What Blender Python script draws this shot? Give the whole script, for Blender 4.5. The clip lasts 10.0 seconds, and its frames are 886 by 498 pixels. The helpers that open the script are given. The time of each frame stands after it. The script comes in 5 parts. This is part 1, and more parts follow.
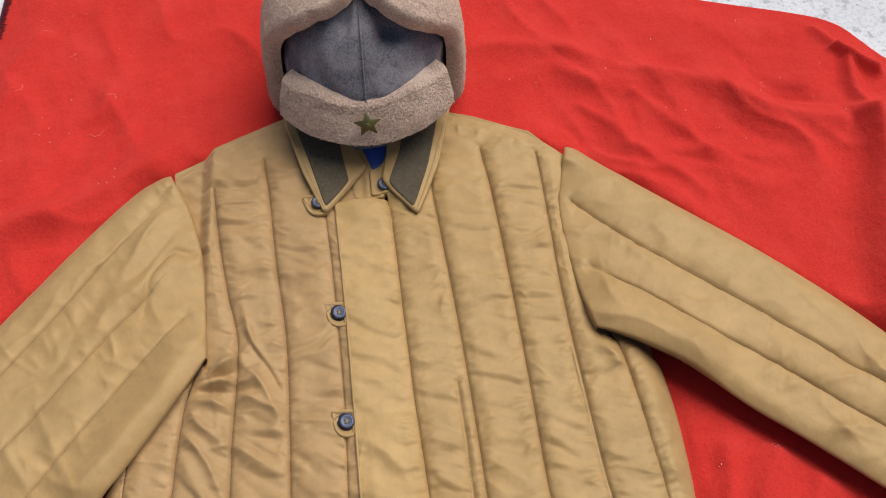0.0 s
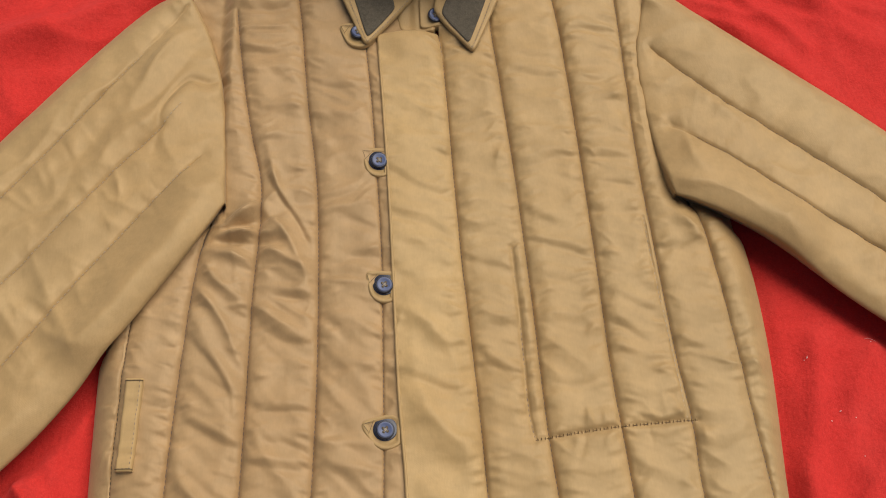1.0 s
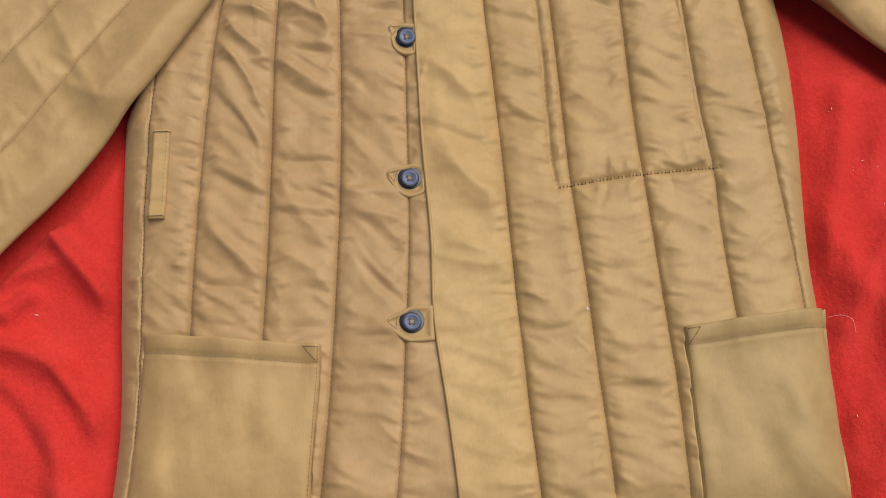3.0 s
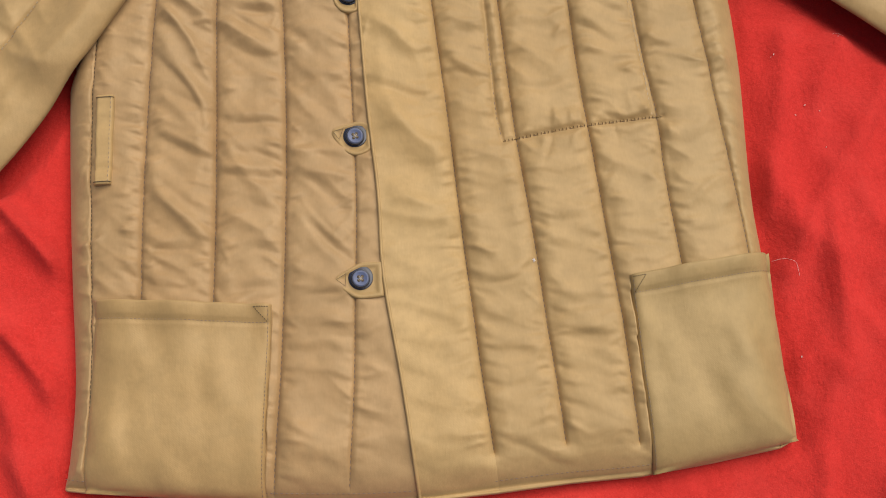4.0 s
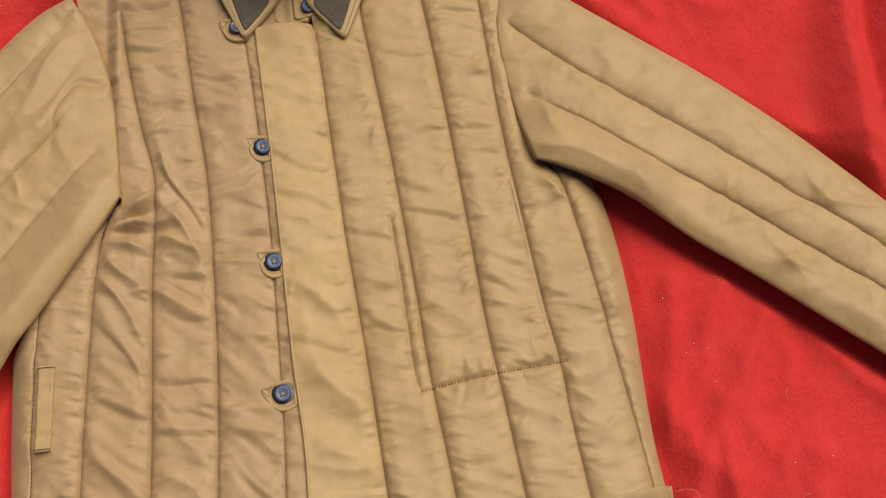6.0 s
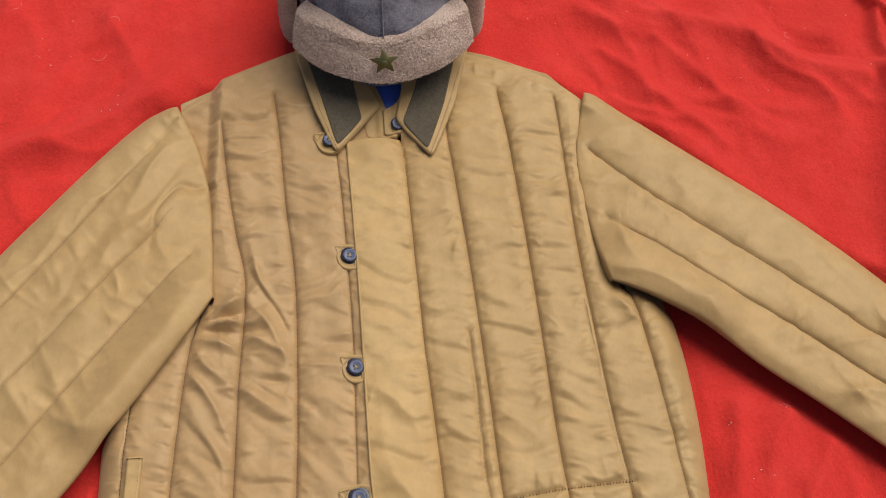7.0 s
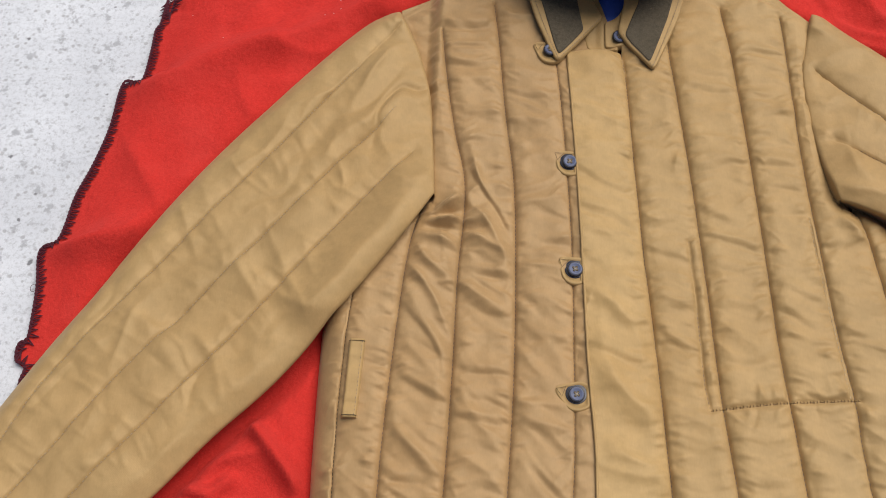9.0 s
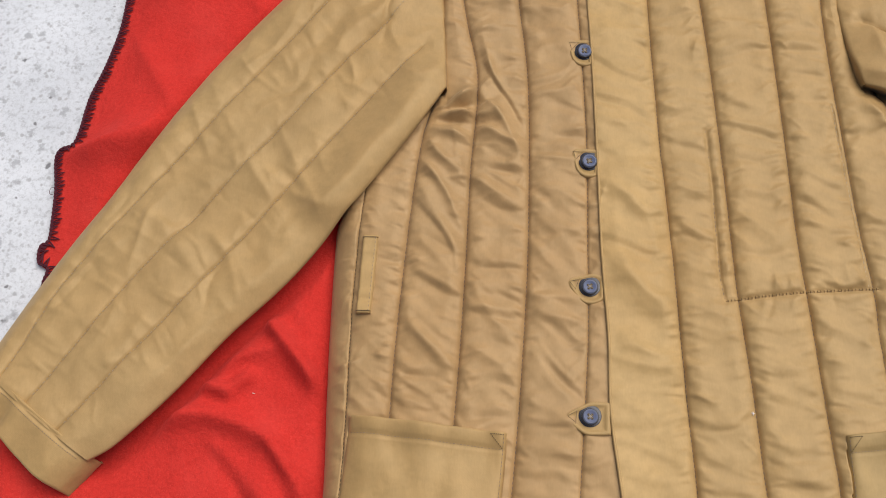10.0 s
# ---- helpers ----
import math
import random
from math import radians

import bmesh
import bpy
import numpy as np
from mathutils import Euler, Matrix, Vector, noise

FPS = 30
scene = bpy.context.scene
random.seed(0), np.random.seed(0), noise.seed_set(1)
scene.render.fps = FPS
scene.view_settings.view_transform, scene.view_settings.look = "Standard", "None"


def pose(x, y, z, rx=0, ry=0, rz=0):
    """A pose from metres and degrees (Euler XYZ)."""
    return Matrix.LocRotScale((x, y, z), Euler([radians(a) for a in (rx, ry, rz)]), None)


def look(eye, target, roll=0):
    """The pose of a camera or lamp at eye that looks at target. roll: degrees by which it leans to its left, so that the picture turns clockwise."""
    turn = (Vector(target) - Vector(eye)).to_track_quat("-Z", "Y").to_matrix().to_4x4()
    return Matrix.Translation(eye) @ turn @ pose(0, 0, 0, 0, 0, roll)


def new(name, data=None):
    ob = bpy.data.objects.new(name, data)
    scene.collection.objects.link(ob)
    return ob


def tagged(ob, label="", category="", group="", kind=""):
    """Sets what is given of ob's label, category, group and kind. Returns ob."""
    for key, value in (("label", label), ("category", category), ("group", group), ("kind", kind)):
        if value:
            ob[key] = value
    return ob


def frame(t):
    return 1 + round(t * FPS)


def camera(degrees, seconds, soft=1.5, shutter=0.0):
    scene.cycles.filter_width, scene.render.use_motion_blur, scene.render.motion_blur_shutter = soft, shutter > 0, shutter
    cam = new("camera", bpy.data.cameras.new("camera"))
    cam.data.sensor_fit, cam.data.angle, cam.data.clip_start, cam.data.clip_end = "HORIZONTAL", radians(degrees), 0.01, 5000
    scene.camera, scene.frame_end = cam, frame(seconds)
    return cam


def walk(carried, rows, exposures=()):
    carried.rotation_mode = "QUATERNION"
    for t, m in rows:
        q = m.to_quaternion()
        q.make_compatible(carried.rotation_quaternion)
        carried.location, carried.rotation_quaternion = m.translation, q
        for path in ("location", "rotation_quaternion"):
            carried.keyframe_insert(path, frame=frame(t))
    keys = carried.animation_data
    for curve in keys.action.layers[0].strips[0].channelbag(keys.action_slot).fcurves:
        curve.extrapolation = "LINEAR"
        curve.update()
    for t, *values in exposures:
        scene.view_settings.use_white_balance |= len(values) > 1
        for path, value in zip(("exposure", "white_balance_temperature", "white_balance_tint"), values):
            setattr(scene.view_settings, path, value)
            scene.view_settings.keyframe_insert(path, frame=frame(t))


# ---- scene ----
cam = camera(46.2, 10.0, soft=1.0)
PATH = [
    (0, (0.072, -0.284, 1.003), (0.142, 0.78, -0.689), -1.1),
    (0.5, (0.038, -0.245, 0.888), (0.13, 0.818, -0.804), 1.4),
    (1, (0.029, -0.224, 0.871), (0.08, 0.617, -0.943), 2.0),
    (1.5, (0.025, -0.231, 0.877), (0.06, 0.502, -0.984), 1.5),
    (2, (0.028, -0.255, 0.86), (0.053, 0.414, -1.024), 0.9),
    (2.5, (0.029, -0.265, 0.858), (0.04, 0.322, -1.054), -0.7),
    (2.7, (0.025, -0.274, 0.856), (0.028, 0.287, -1.063), -1.3),
    (3.8, (0.039, -0.294, 0.854), (0.05, 0.168, -1.091), -1.3),
    (4, (0.054, -0.291, 0.86), (0.086, 0.161, -1.088), 0.5),
    (4.5, (0.072, -0.287, 0.87), (0.146, 0.181, -1.073), 3.5),
    (5, (0.101, -0.266, 0.906), (0.2, 0.313, -1.006), 3.2),
    (5.2, (0.113, -0.259, 0.918), (0.244, 0.381, -0.973), 4.5),
    (6.3, (0.066, -0.259, 0.964), (0.225, 0.538, -0.864), 5.8),
    (6.5, (0.062, -0.249, 0.978), (0.185, 0.566, -0.844), 4.1),
    (7, (0.038, -0.252, 0.992), (0.14, 0.687, -0.771), 3.2),
    (7.5, (0.006, -0.263, 0.996), (0.112, 0.792, -0.7), 4.5),
    (8, (-0.025, -0.288, 0.987), (0.061, 0.811, -0.682), 5.0),
    (8.5, (-0.051, -0.309, 0.97), (-0.049, 0.733, -0.737), 2.7),
    (9, (-0.069, -0.325, 0.956), (-0.186, 0.59, -0.818), -5.2),
    (9.2, (-0.077, -0.329, 0.95), (-0.21, 0.518, -0.856), -7.0),
    (9.5, (-0.086, -0.306, 0.958), (-0.259, 0.426, -0.895), -11.7),
    (10, (-0.04, -0.325, 0.948), (-0.237, 0.41, -0.902), -13.3),
]
walk(cam, [(t, look(eye, target, roll)) for t, eye, target, roll in PATH], [(0.0, 0.0), (0.7, -0.05), (2.6, -0.08), (4.0, 0.0), (5.2, 0.0), (6.4, -0.03), (7.5, 0.02), (8.5, -0.04), (9.3, -0.07), (10.0, -0.04)])

# ---------------------------------------------------------------- light
world = bpy.data.worlds.new("sky")
scene.world = world
world.use_nodes = True
wn = world.node_tree.nodes
sky = wn.new("ShaderNodeTexSky")
sky.sky_type = 'NISHITA'
sky.sun_disc = False
sky.sun_elevation = radians(63)
sky.sun_rotation = radians(50)
sky.air_density, sky.dust_density, sky.ozone_density = 1.0, 4.0, 1.0
world.node_tree.links.new(sky.outputs[0], wn["Background"].inputs[0])
wn["Background"].inputs[1].default_value = 0.071

sun = new("sun", bpy.data.lights.new("sun", 'SUN'))
sun.data.energy = 3.16
sun.data.angle = radians(56)
sun.data.color = (1.0, 0.95, 0.88)
sun.matrix_world = look((0.85, 0.72, 2.2), (0, 0, 0))

# ---------------------------------------------------------------- numeric tools
RNG = np.random.RandomState(11)
LATTICE = RNG.rand(256) * 2 - 1
PERM = RNG.permutation(256)


def vnoise(x, y, seed=0):
    """Smooth lattice noise in -1..1 over arrays."""
    x, y = np.asarray(x, float), np.asarray(y, float)
    xi, yi = np.floor(x).astype(int), np.floor(y).astype(int)
    fx, fy = x - xi, y - yi
    fx, fy = fx * fx * fx * (fx * (fx * 6 - 15) + 10), fy * fy * fy * (fy * (fy * 6 - 15) + 10)

    def at(i, j):
        return LATTICE[PERM[(PERM[(i + seed * 37) & 255] + j) & 255]]

    a = at(xi, yi) * (1 - fx) + at(xi + 1, yi) * fx
    b = at(xi, yi + 1) * (1 - fx) + at(xi + 1, yi + 1) * fx
    return a * (1 - fy) + b * fy


def fbm(x, y, seed=0, octaves=3):
    total, gain = 0.0, 1.0
    for k in range(octaves):
        total = total + gain * vnoise(x * 2 ** k + 13.7 * k, y * 2 ** k - 7.1 * k, seed + k)
        gain *= 0.5
    return total


def curve(points, n):
    """A smooth line of n even steps through a few control points."""
    p = np.array(points, float)
    q = np.vstack([2 * p[0] - p[1], p, 2 * p[-1] - p[-2]])
    out = []
    for i in range(1, len(q) - 2):
        t = np.linspace(0, 1, 24, endpoint=False)[:, None]
        a, b, c, d = q[i - 1], q[i], q[i + 1], q[i + 2]
        out.append(0.5 * (2 * b + (c - a) * t + (2 * a - 5 * b + 4 * c - d) * t ** 2 + (3 * b - a - 3 * c + d) * t ** 3))
    out = np.vstack(out + [p[-1:]])
    s = np.r_[0, np.cumsum(np.linalg.norm(np.diff(out, axis=0), axis=1))]
    even = np.linspace(0, s[-1], n)
    return np.stack([np.interp(even, s, out[:, k]) for k in range(p.shape[1])], 1)


def by_y(points, ys):
    """The same smooth line, sampled at given y."""
    c = curve(points, 400)
    order = np.argsort(c[:, 1])
    return np.stack([np.interp(ys, c[order, 1], c[order, 0]), ys], 1)


def dist(x, y, line):
    """Distance of many places to one polyline."""
    best = np.full(np.shape(x), 9.0)
    for (ax, ay), (bx, by) in zip(line[:-1], line[1:]):
        dx, dy = bx - ax, by - ay
        k = np.clip(((x - ax) * dx + (y - ay) * dy) / (dx * dx + dy * dy + 1e-12), 0, 1)
        best = np.minimum(best, np.hypot(x - ax - k * dx, y - ay - k * dy))
    return best


def inside(x, y, poly):
    hit = np.zeros(np.shape(x), bool)
    for (ax, ay), (bx, by) in zip(poly, np.roll(poly, -1, 0)):
        if ay != by:
            hit ^= ((ay > y) != (by > y)) & (x < (bx - ax) * (y - ay) / (by - ay) + ax)
    return hit


def step(v, a, b):
    k = np.clip((v - a) / (b - a), 0, 1)
    return k * k * (3 - 2 * k)


def dome(d, w):
    """0 at an edge, 1 from w inwards, round like a quarter circle."""
    return np.sqrt(np.clip(1 - (1 - np.clip(d / w, 0, 1)) ** 2, 0, 1))


# ---------------------------------------------------------------- mesh tools
def link(name, me, material, parent=None, label=""):
    me.materials.append(material)
    me.polygons.foreach_set("use_smooth", [True] * len(me.polygons))
    ob = new(name, me)
    if parent is not None:
        ob.parent = parent
        top = parent
        while top.parent is not None:
            top = top.parent
        ob.matrix_parent_inverse = Matrix.Identity(4) if parent is not top else Matrix.Translation(top.location).inverted()
    if label:
        tagged(ob, label)
    return ob


def grid_mesh(name, g, wrap=False):
    """A sheet of quads from an array rows x columns x 3."""
    rows, cols = g.shape[:2]
    idx = np.arange(rows * cols).reshape(rows, cols)
    if wrap:
        idx = np.hstack([idx, idx[:, :1]])
    f = np.stack([idx[:-1, :-1], idx[:-1, 1:], idx[1:, 1:], idx[1:, :-1]], -1).reshape(-1, 4)
    me = bpy.data.meshes.new(name)
    me.vertices.add(rows * cols)
    me.vertices.foreach_set("co", g.reshape(-1).astype(np.float32))
    me.loops.add(f.size)
    me.loops.foreach_set("vertex_index", f.reshape(-1).astype(np.int32))
    me.polygons.add(len(f))
    me.polygons.foreach_set("loop_start", np.arange(0, f.size, 4, dtype=np.int32))
    me.update(calc_edges=True)
    return me


def sheet(name, g, material, parent=None, label="", wrap=False):
    return link(name, grid_mesh(name, g, wrap), material, parent, label)


def part(name, bm, material, parent=None, label=""):
    me = bpy.data.meshes.new(name)
    bmesh.ops.recalc_face_normals(bm, faces=bm.faces[:])
    bm.to_mesh(me)
    bm.free()
    return link(name, me, material, parent, label)


def skirt(g, drops):
    """Adds turned-down rims to a sheet. drops: side (l, r, b, t) to depth in metres."""
    for side, depth in drops.items():
        if side in "lr":
            e = g[:, :1] if side == "l" else g[:, -1:]
            lo = e - (0, 0, depth)
            md = e - (0, 0, depth * 0.15)
            g = np.hstack([lo, md, g]) if side == "l" else np.hstack([g, md, lo])
        else:
            e = g[:1] if side == "b" else g[-1:]
            lo = e - (0, 0, depth)
            md = e - (0, 0, depth * 0.15)
            g = np.vstack([lo, md, g]) if side == "b" else np.vstack([g, md, lo])
    return g


def hem_down(g, sides, low=0.0042, tuck=0.0):
    """Rounds a sheet's free sides down to what it lies on; tuck draws them back under."""
    for side in sides:
        if side in "lr":
            e, n = (g[:, 0], g[:, 1]) if side == "l" else (g[:, -1], g[:, -2])
        else:
            e, n = (g[0], g[1]) if side == "b" else (g[-1], g[-2])
        out = (e - n)
        out[:, 2] = 0
        out /= np.linalg.norm(out, axis=1)[:, None] + 1e-9
        rings = []
        for k, o in ((0.22, 0.0012), (0.55, 0.0016), (0.85, -0.0005), (1.0, -0.004)):
            r = e + out * (o - tuck * k)
            r[:, 2] = e[:, 2] * (1 - k) + low * k
            rings.append(r)
        if side == "l":
            g = np.concatenate([np.stack(rings[::-1], 1), g], 1)
        elif side == "r":
            g = np.concatenate([g, np.stack(rings, 1)], 1)
        elif side == "b":
            g = np.concatenate([np.stack(rings[::-1], 0), g], 0)
        else:
            g = np.concatenate([g, np.stack(rings, 0)], 0)
    return g


def threads(segments, radius, sides=4):
    """Many short rounded thread runs, given as pairs of ends, in one bmesh."""
    bm = bmesh.new()
    for a, b in segments:
        a, b = Vector(a), Vector(b)
        ahead = (b - a).normalized()
        side = ahead.cross(Vector((0, 0, 1)))
        side = side.normalized() if side.length > 1e-6 else Vector((1, 0, 0))
        up = side.cross(ahead)
        mid = (a + b) / 2 + Vector((0, 0, radius * 0.7))
        rings = []
        for p, k in ((a, 0.45), (mid, 1.0), (b, 0.45)):
            rings.append([bm.verts.new(p + (side * math.cos(2 * math.pi * i / sides) + up * math.sin(2 * math.pi * i / sides)) * radius * k) for i in range(sides)])
        for r0, r1 in zip(rings, rings[1:]):
            for i in range(sides):
                bm.faces.new((r0[i], r0[(i + 1) % sides], r1[(i + 1) % sides], r1[i]))
    return bm


def cord(points, radius, sides=6):
    """One unbroken round cord along a run of points, as a bmesh."""
    bm = bmesh.new()
    pts = [Vector(p) for p in points]
    rings = []
    for i, p in enumerate(pts):
        ahead = (pts[min(i + 1, len(pts) - 1)] - pts[max(i - 1, 0)]).normalized()
        side = ahead.cross(Vector((0, 0, 1))).normalized()
        up = side.cross(ahead)
        rings.append([bm.verts.new(p + (side * math.cos(2 * math.pi * k / sides) + up * math.sin(2 * math.pi * k / sides)) * radius) for k in range(sides)])
    for r0, r1 in zip(rings, rings[1:]):
        for k in range(sides):
            bm.faces.new((r0[k], r0[(k + 1) % sides], r1[(k + 1) % sides], r1[k]))
    for f in bm.faces:
        f.smooth = True
    return bm


# ---------------------------------------------------------------- materials
def material(name, rough=0.85, spec=0.3):
    m = bpy.data.materials.new(name)
    m.use_nodes = True
    nt = m.node_tree
    bsdf = nt.nodes["Principled BSDF"]
    bsdf.inputs["Roughness"].default_value = rough
    bsdf.inputs["Specular IOR Level"].default_value = spec
    co = nt.nodes.new("ShaderNodeTexCoord").outputs["Object"]
    return m, nt, bsdf, co


def added(nt, a, b):
    n = nt.nodes.new("ShaderNodeMath")
    n.operation = 'ADD'
    nt.links.new(a, n.inputs[0])
    nt.links.new(b, n.inputs[1])
    return n.outputs[0]


def ramp(nt, source, stops):
    n = nt.nodes.new("ShaderNodeValToRGB")
    e = n.color_ramp.elements
    while len(e) < len(stops):
        e.new(0.5)
    for el, (pos, col) in zip(e, stops):
        el.position, el.color = pos, (*col, 1)
    nt.links.new(source, n.inputs[0])
    return n.outputs[0]


def mix(nt, fac, a, b, blend='MIX'):
    n = nt.nodes.new("ShaderNodeMix")
    n.data_type, n.blend_type = 'RGBA', blend
    for socket, v in ((0, fac), (6, a), (7, b)):
        if isinstance(v, (int, float)):
            n.inputs[socket].default_value = v
        elif isinstance(v, tuple):
            n.inputs[socket].default_value = (*v, 1)
        else:
            nt.links.new(v, n.inputs[socket])
    return n.outputs[2]


def tex_noise(nt, co, scale, detail=4.0, rough=0.55, stretch=None, turn=0.0):
    if stretch is not None:
        mp = nt.nodes.new("ShaderNodeMapping")
        mp.inputs["Scale"].default_value = stretch
        mp.inputs["Rotation"].default_value = (0, 0, turn)
        nt.links.new(co, mp.inputs[0])
        co = mp.outputs[0]
    n = nt.nodes.new("ShaderNodeTexNoise")
    n.inputs["Scale"].default_value, n.inputs["Detail"].default_value, n.inputs["Roughness"].default_value = scale, detail, rough
    nt.links.new(co, n.inputs["Vector"])
    return n.outputs[0]


def tex_wave(nt, co, scale, direction='DIAGONAL', distortion=1.0):
    n = nt.nodes.new("ShaderNodeTexWave")
    n.bands_direction = direction
    n.inputs["Scale"].default_value, n.inputs["Distortion"].default_value = scale, distortion
    n.inputs["Detail"].default_value = 2.0
    nt.links.new(co, n.inputs["Vector"])
    return n.outputs[1]


def bump(nt, bsdf, heights):
    """Stacks bumps: (height socket, strength, distance)."""
    last = None
    for h, strength, distance in heights:
        b = nt.nodes.new("ShaderNodeBump")
        b.inputs["Strength"].default_value, b.inputs["Distance"].default_value = strength, distance
        nt.links.new(h, b.inputs["Height"])
        if last is not None:
            nt.links.new(last, b.inputs["Normal"])
        last = b.outputs[0]
    nt.links.new(last, bsdf.inputs["Normal"])


def cotton(name, base, sheen=0.14):
    """Twill cotton: fine diagonal rib, slub, soft blotches and small creases."""
    m, nt, bsdf, co = material(name, 0.54, 0.54)
    glint = tuple(min(1.0, (k / max(base)) ** 0.36) for k in base)
    bsdf.inputs["Specular Tint"].default_value = (*glint, 1)
    bsdf.inputs["Sheen Tint"].default_value = (*glint, 1)
    light = tuple(min(1, k * 1.22) for k in base)
    dark = tuple(k * 0.75 for k in base)
    pale = (base[0] * 1.03, base[1] * 1.05, base[2] * 1.18)
    rust = (base[0] * 1.0, base[1] * 0.93, base[2] * 0.90)
    big = tex_noise(nt, co, 16.0, 4.0)
    mid = tex_noise(nt, co, 70.0, 3.0, 0.6)
    fine = tex_noise(nt, co, 700.0, 2.0, stretch=(1.0, 0.22, 1.0))
    c = mix(nt, ramp(nt, big, [(0.30, (0, 0, 0)), (0.72, (1, 1, 1))]), mix(nt, 0.5, dark, base), light)
    c = mix(nt, ramp(nt, tex_noise(nt, co, 5.0, 2.0), [(0.35, (0, 0, 0)), (0.70, (1, 1, 1))]), mix(nt, 0.6, c, rust, 'MIX'), mix(nt, 0.5, c, pale))
    c = mix(nt, ramp(nt, mid, [(0.36, (0.42, 0.42, 0.42)), (0.60, (0, 0, 0))]), c, dark)
    c = mix(nt, 0.13, c, mix(nt, ramp(nt, fine, [(0.3, (0, 0, 0)), (0.7, (1, 1, 1))]), dark, light))
    nt.links.new(c, bsdf.inputs["Base Color"])
    bsdf.inputs["Sheen Weight"].default_value = sheen
    bsdf.inputs["Sheen Roughness"].default_value = 0.45
    rib = tex_wave(nt, co, 330.0, 'DIAGONAL', 1.5)
    crease = tex_noise(nt, co, 30.0, 1.5, 0.5, stretch=(0.7, 1.1, 1.0), turn=0.3)
    small = tex_noise(nt, co, 120.0, 3.0, 0.6)
    cross_crease = tex_noise(nt, co, 55.0, 2.0, 0.5, stretch=(1.2, 0.5, 1.0), turn=-0.5)
    bump(nt, bsdf, [(crease, 0.34, 0.0030), (cross_crease, 0.30, 0.0018), (small, 0.30, 0.0012), (rib, 0.06, 0.0003), (fine, 0.25, 0.0004)])
    return m


def felted(name, base, dark, speck, scale, sheen, height=0.0012, nap_depth=0.05):
    """Napped wool: fuzzy fibres of mixed tone."""
    m, nt, bsdf, co = material(name, 0.95, 0.15)
    f1 = tex_noise(nt, co, scale, 4.0, 0.7)
    f2 = tex_noise(nt, co, scale * 3.1, 2.0, 0.6)
    big = tex_noise(nt, co, 9.0, 3.0)
    c = mix(nt, ramp(nt, f1, [(0.36, (0, 0, 0)), (0.62, (1, 1, 1))]), dark, base)
    c = mix(nt, ramp(nt, f2, [(0.54, (0, 0, 0)), (0.70, (0.8, 0.8, 0.8))]), c, speck)
    c = mix(nt, ramp(nt, big, [(0.3, (0, 0, 0)), (0.75, (0.35, 0.35, 0.35))]), c, dark)
    # Paler random patches put the highlights of ridges into the colour.
    light_patch = tex_noise(nt, co, 21.0, 4.0, 0.6)
    c = mix(nt, ramp(nt, light_patch, [(0.48, (0, 0, 0)), (0.72, (0.40, 0.40, 0.40))]), c, speck)
    nt.links.new(c, bsdf.inputs["Base Color"])
    bsdf.inputs["Sheen Weight"].default_value = sheen
    bsdf.inputs["Sheen Roughness"].default_value = 0.6
    bsdf.inputs["Sheen Tint"].default_value = (*[min(1, v * 1.5 + 0.05) for v in base], 1)
    nap = tex_noise(nt, co, 42.0, 5.0, 0.6, stretch=(1.0, 0.55, 1.0), turn=0.5)
    bump(nt, bsdf, [(nap, nap_depth, 0.006), (f1, 0.7, height), (f2, 0.5, height * 0.5)])
    return m


def plain(name, base, rough=0.6, spec=0.4, vary=0.15, scale=200.0):
    m, nt, bsdf, co = material(name, rough, spec)
    n = tex_noise(nt, co, scale, 3.0)
    nt.links.new(mix(nt, n, tuple(c * (1 - vary) for c in base), tuple(c * (1 + vary) for c in base)), bsdf.inputs["Base Color"])
    bump(nt, bsdf, [(n, 0.2, 0.0004)])
    return m


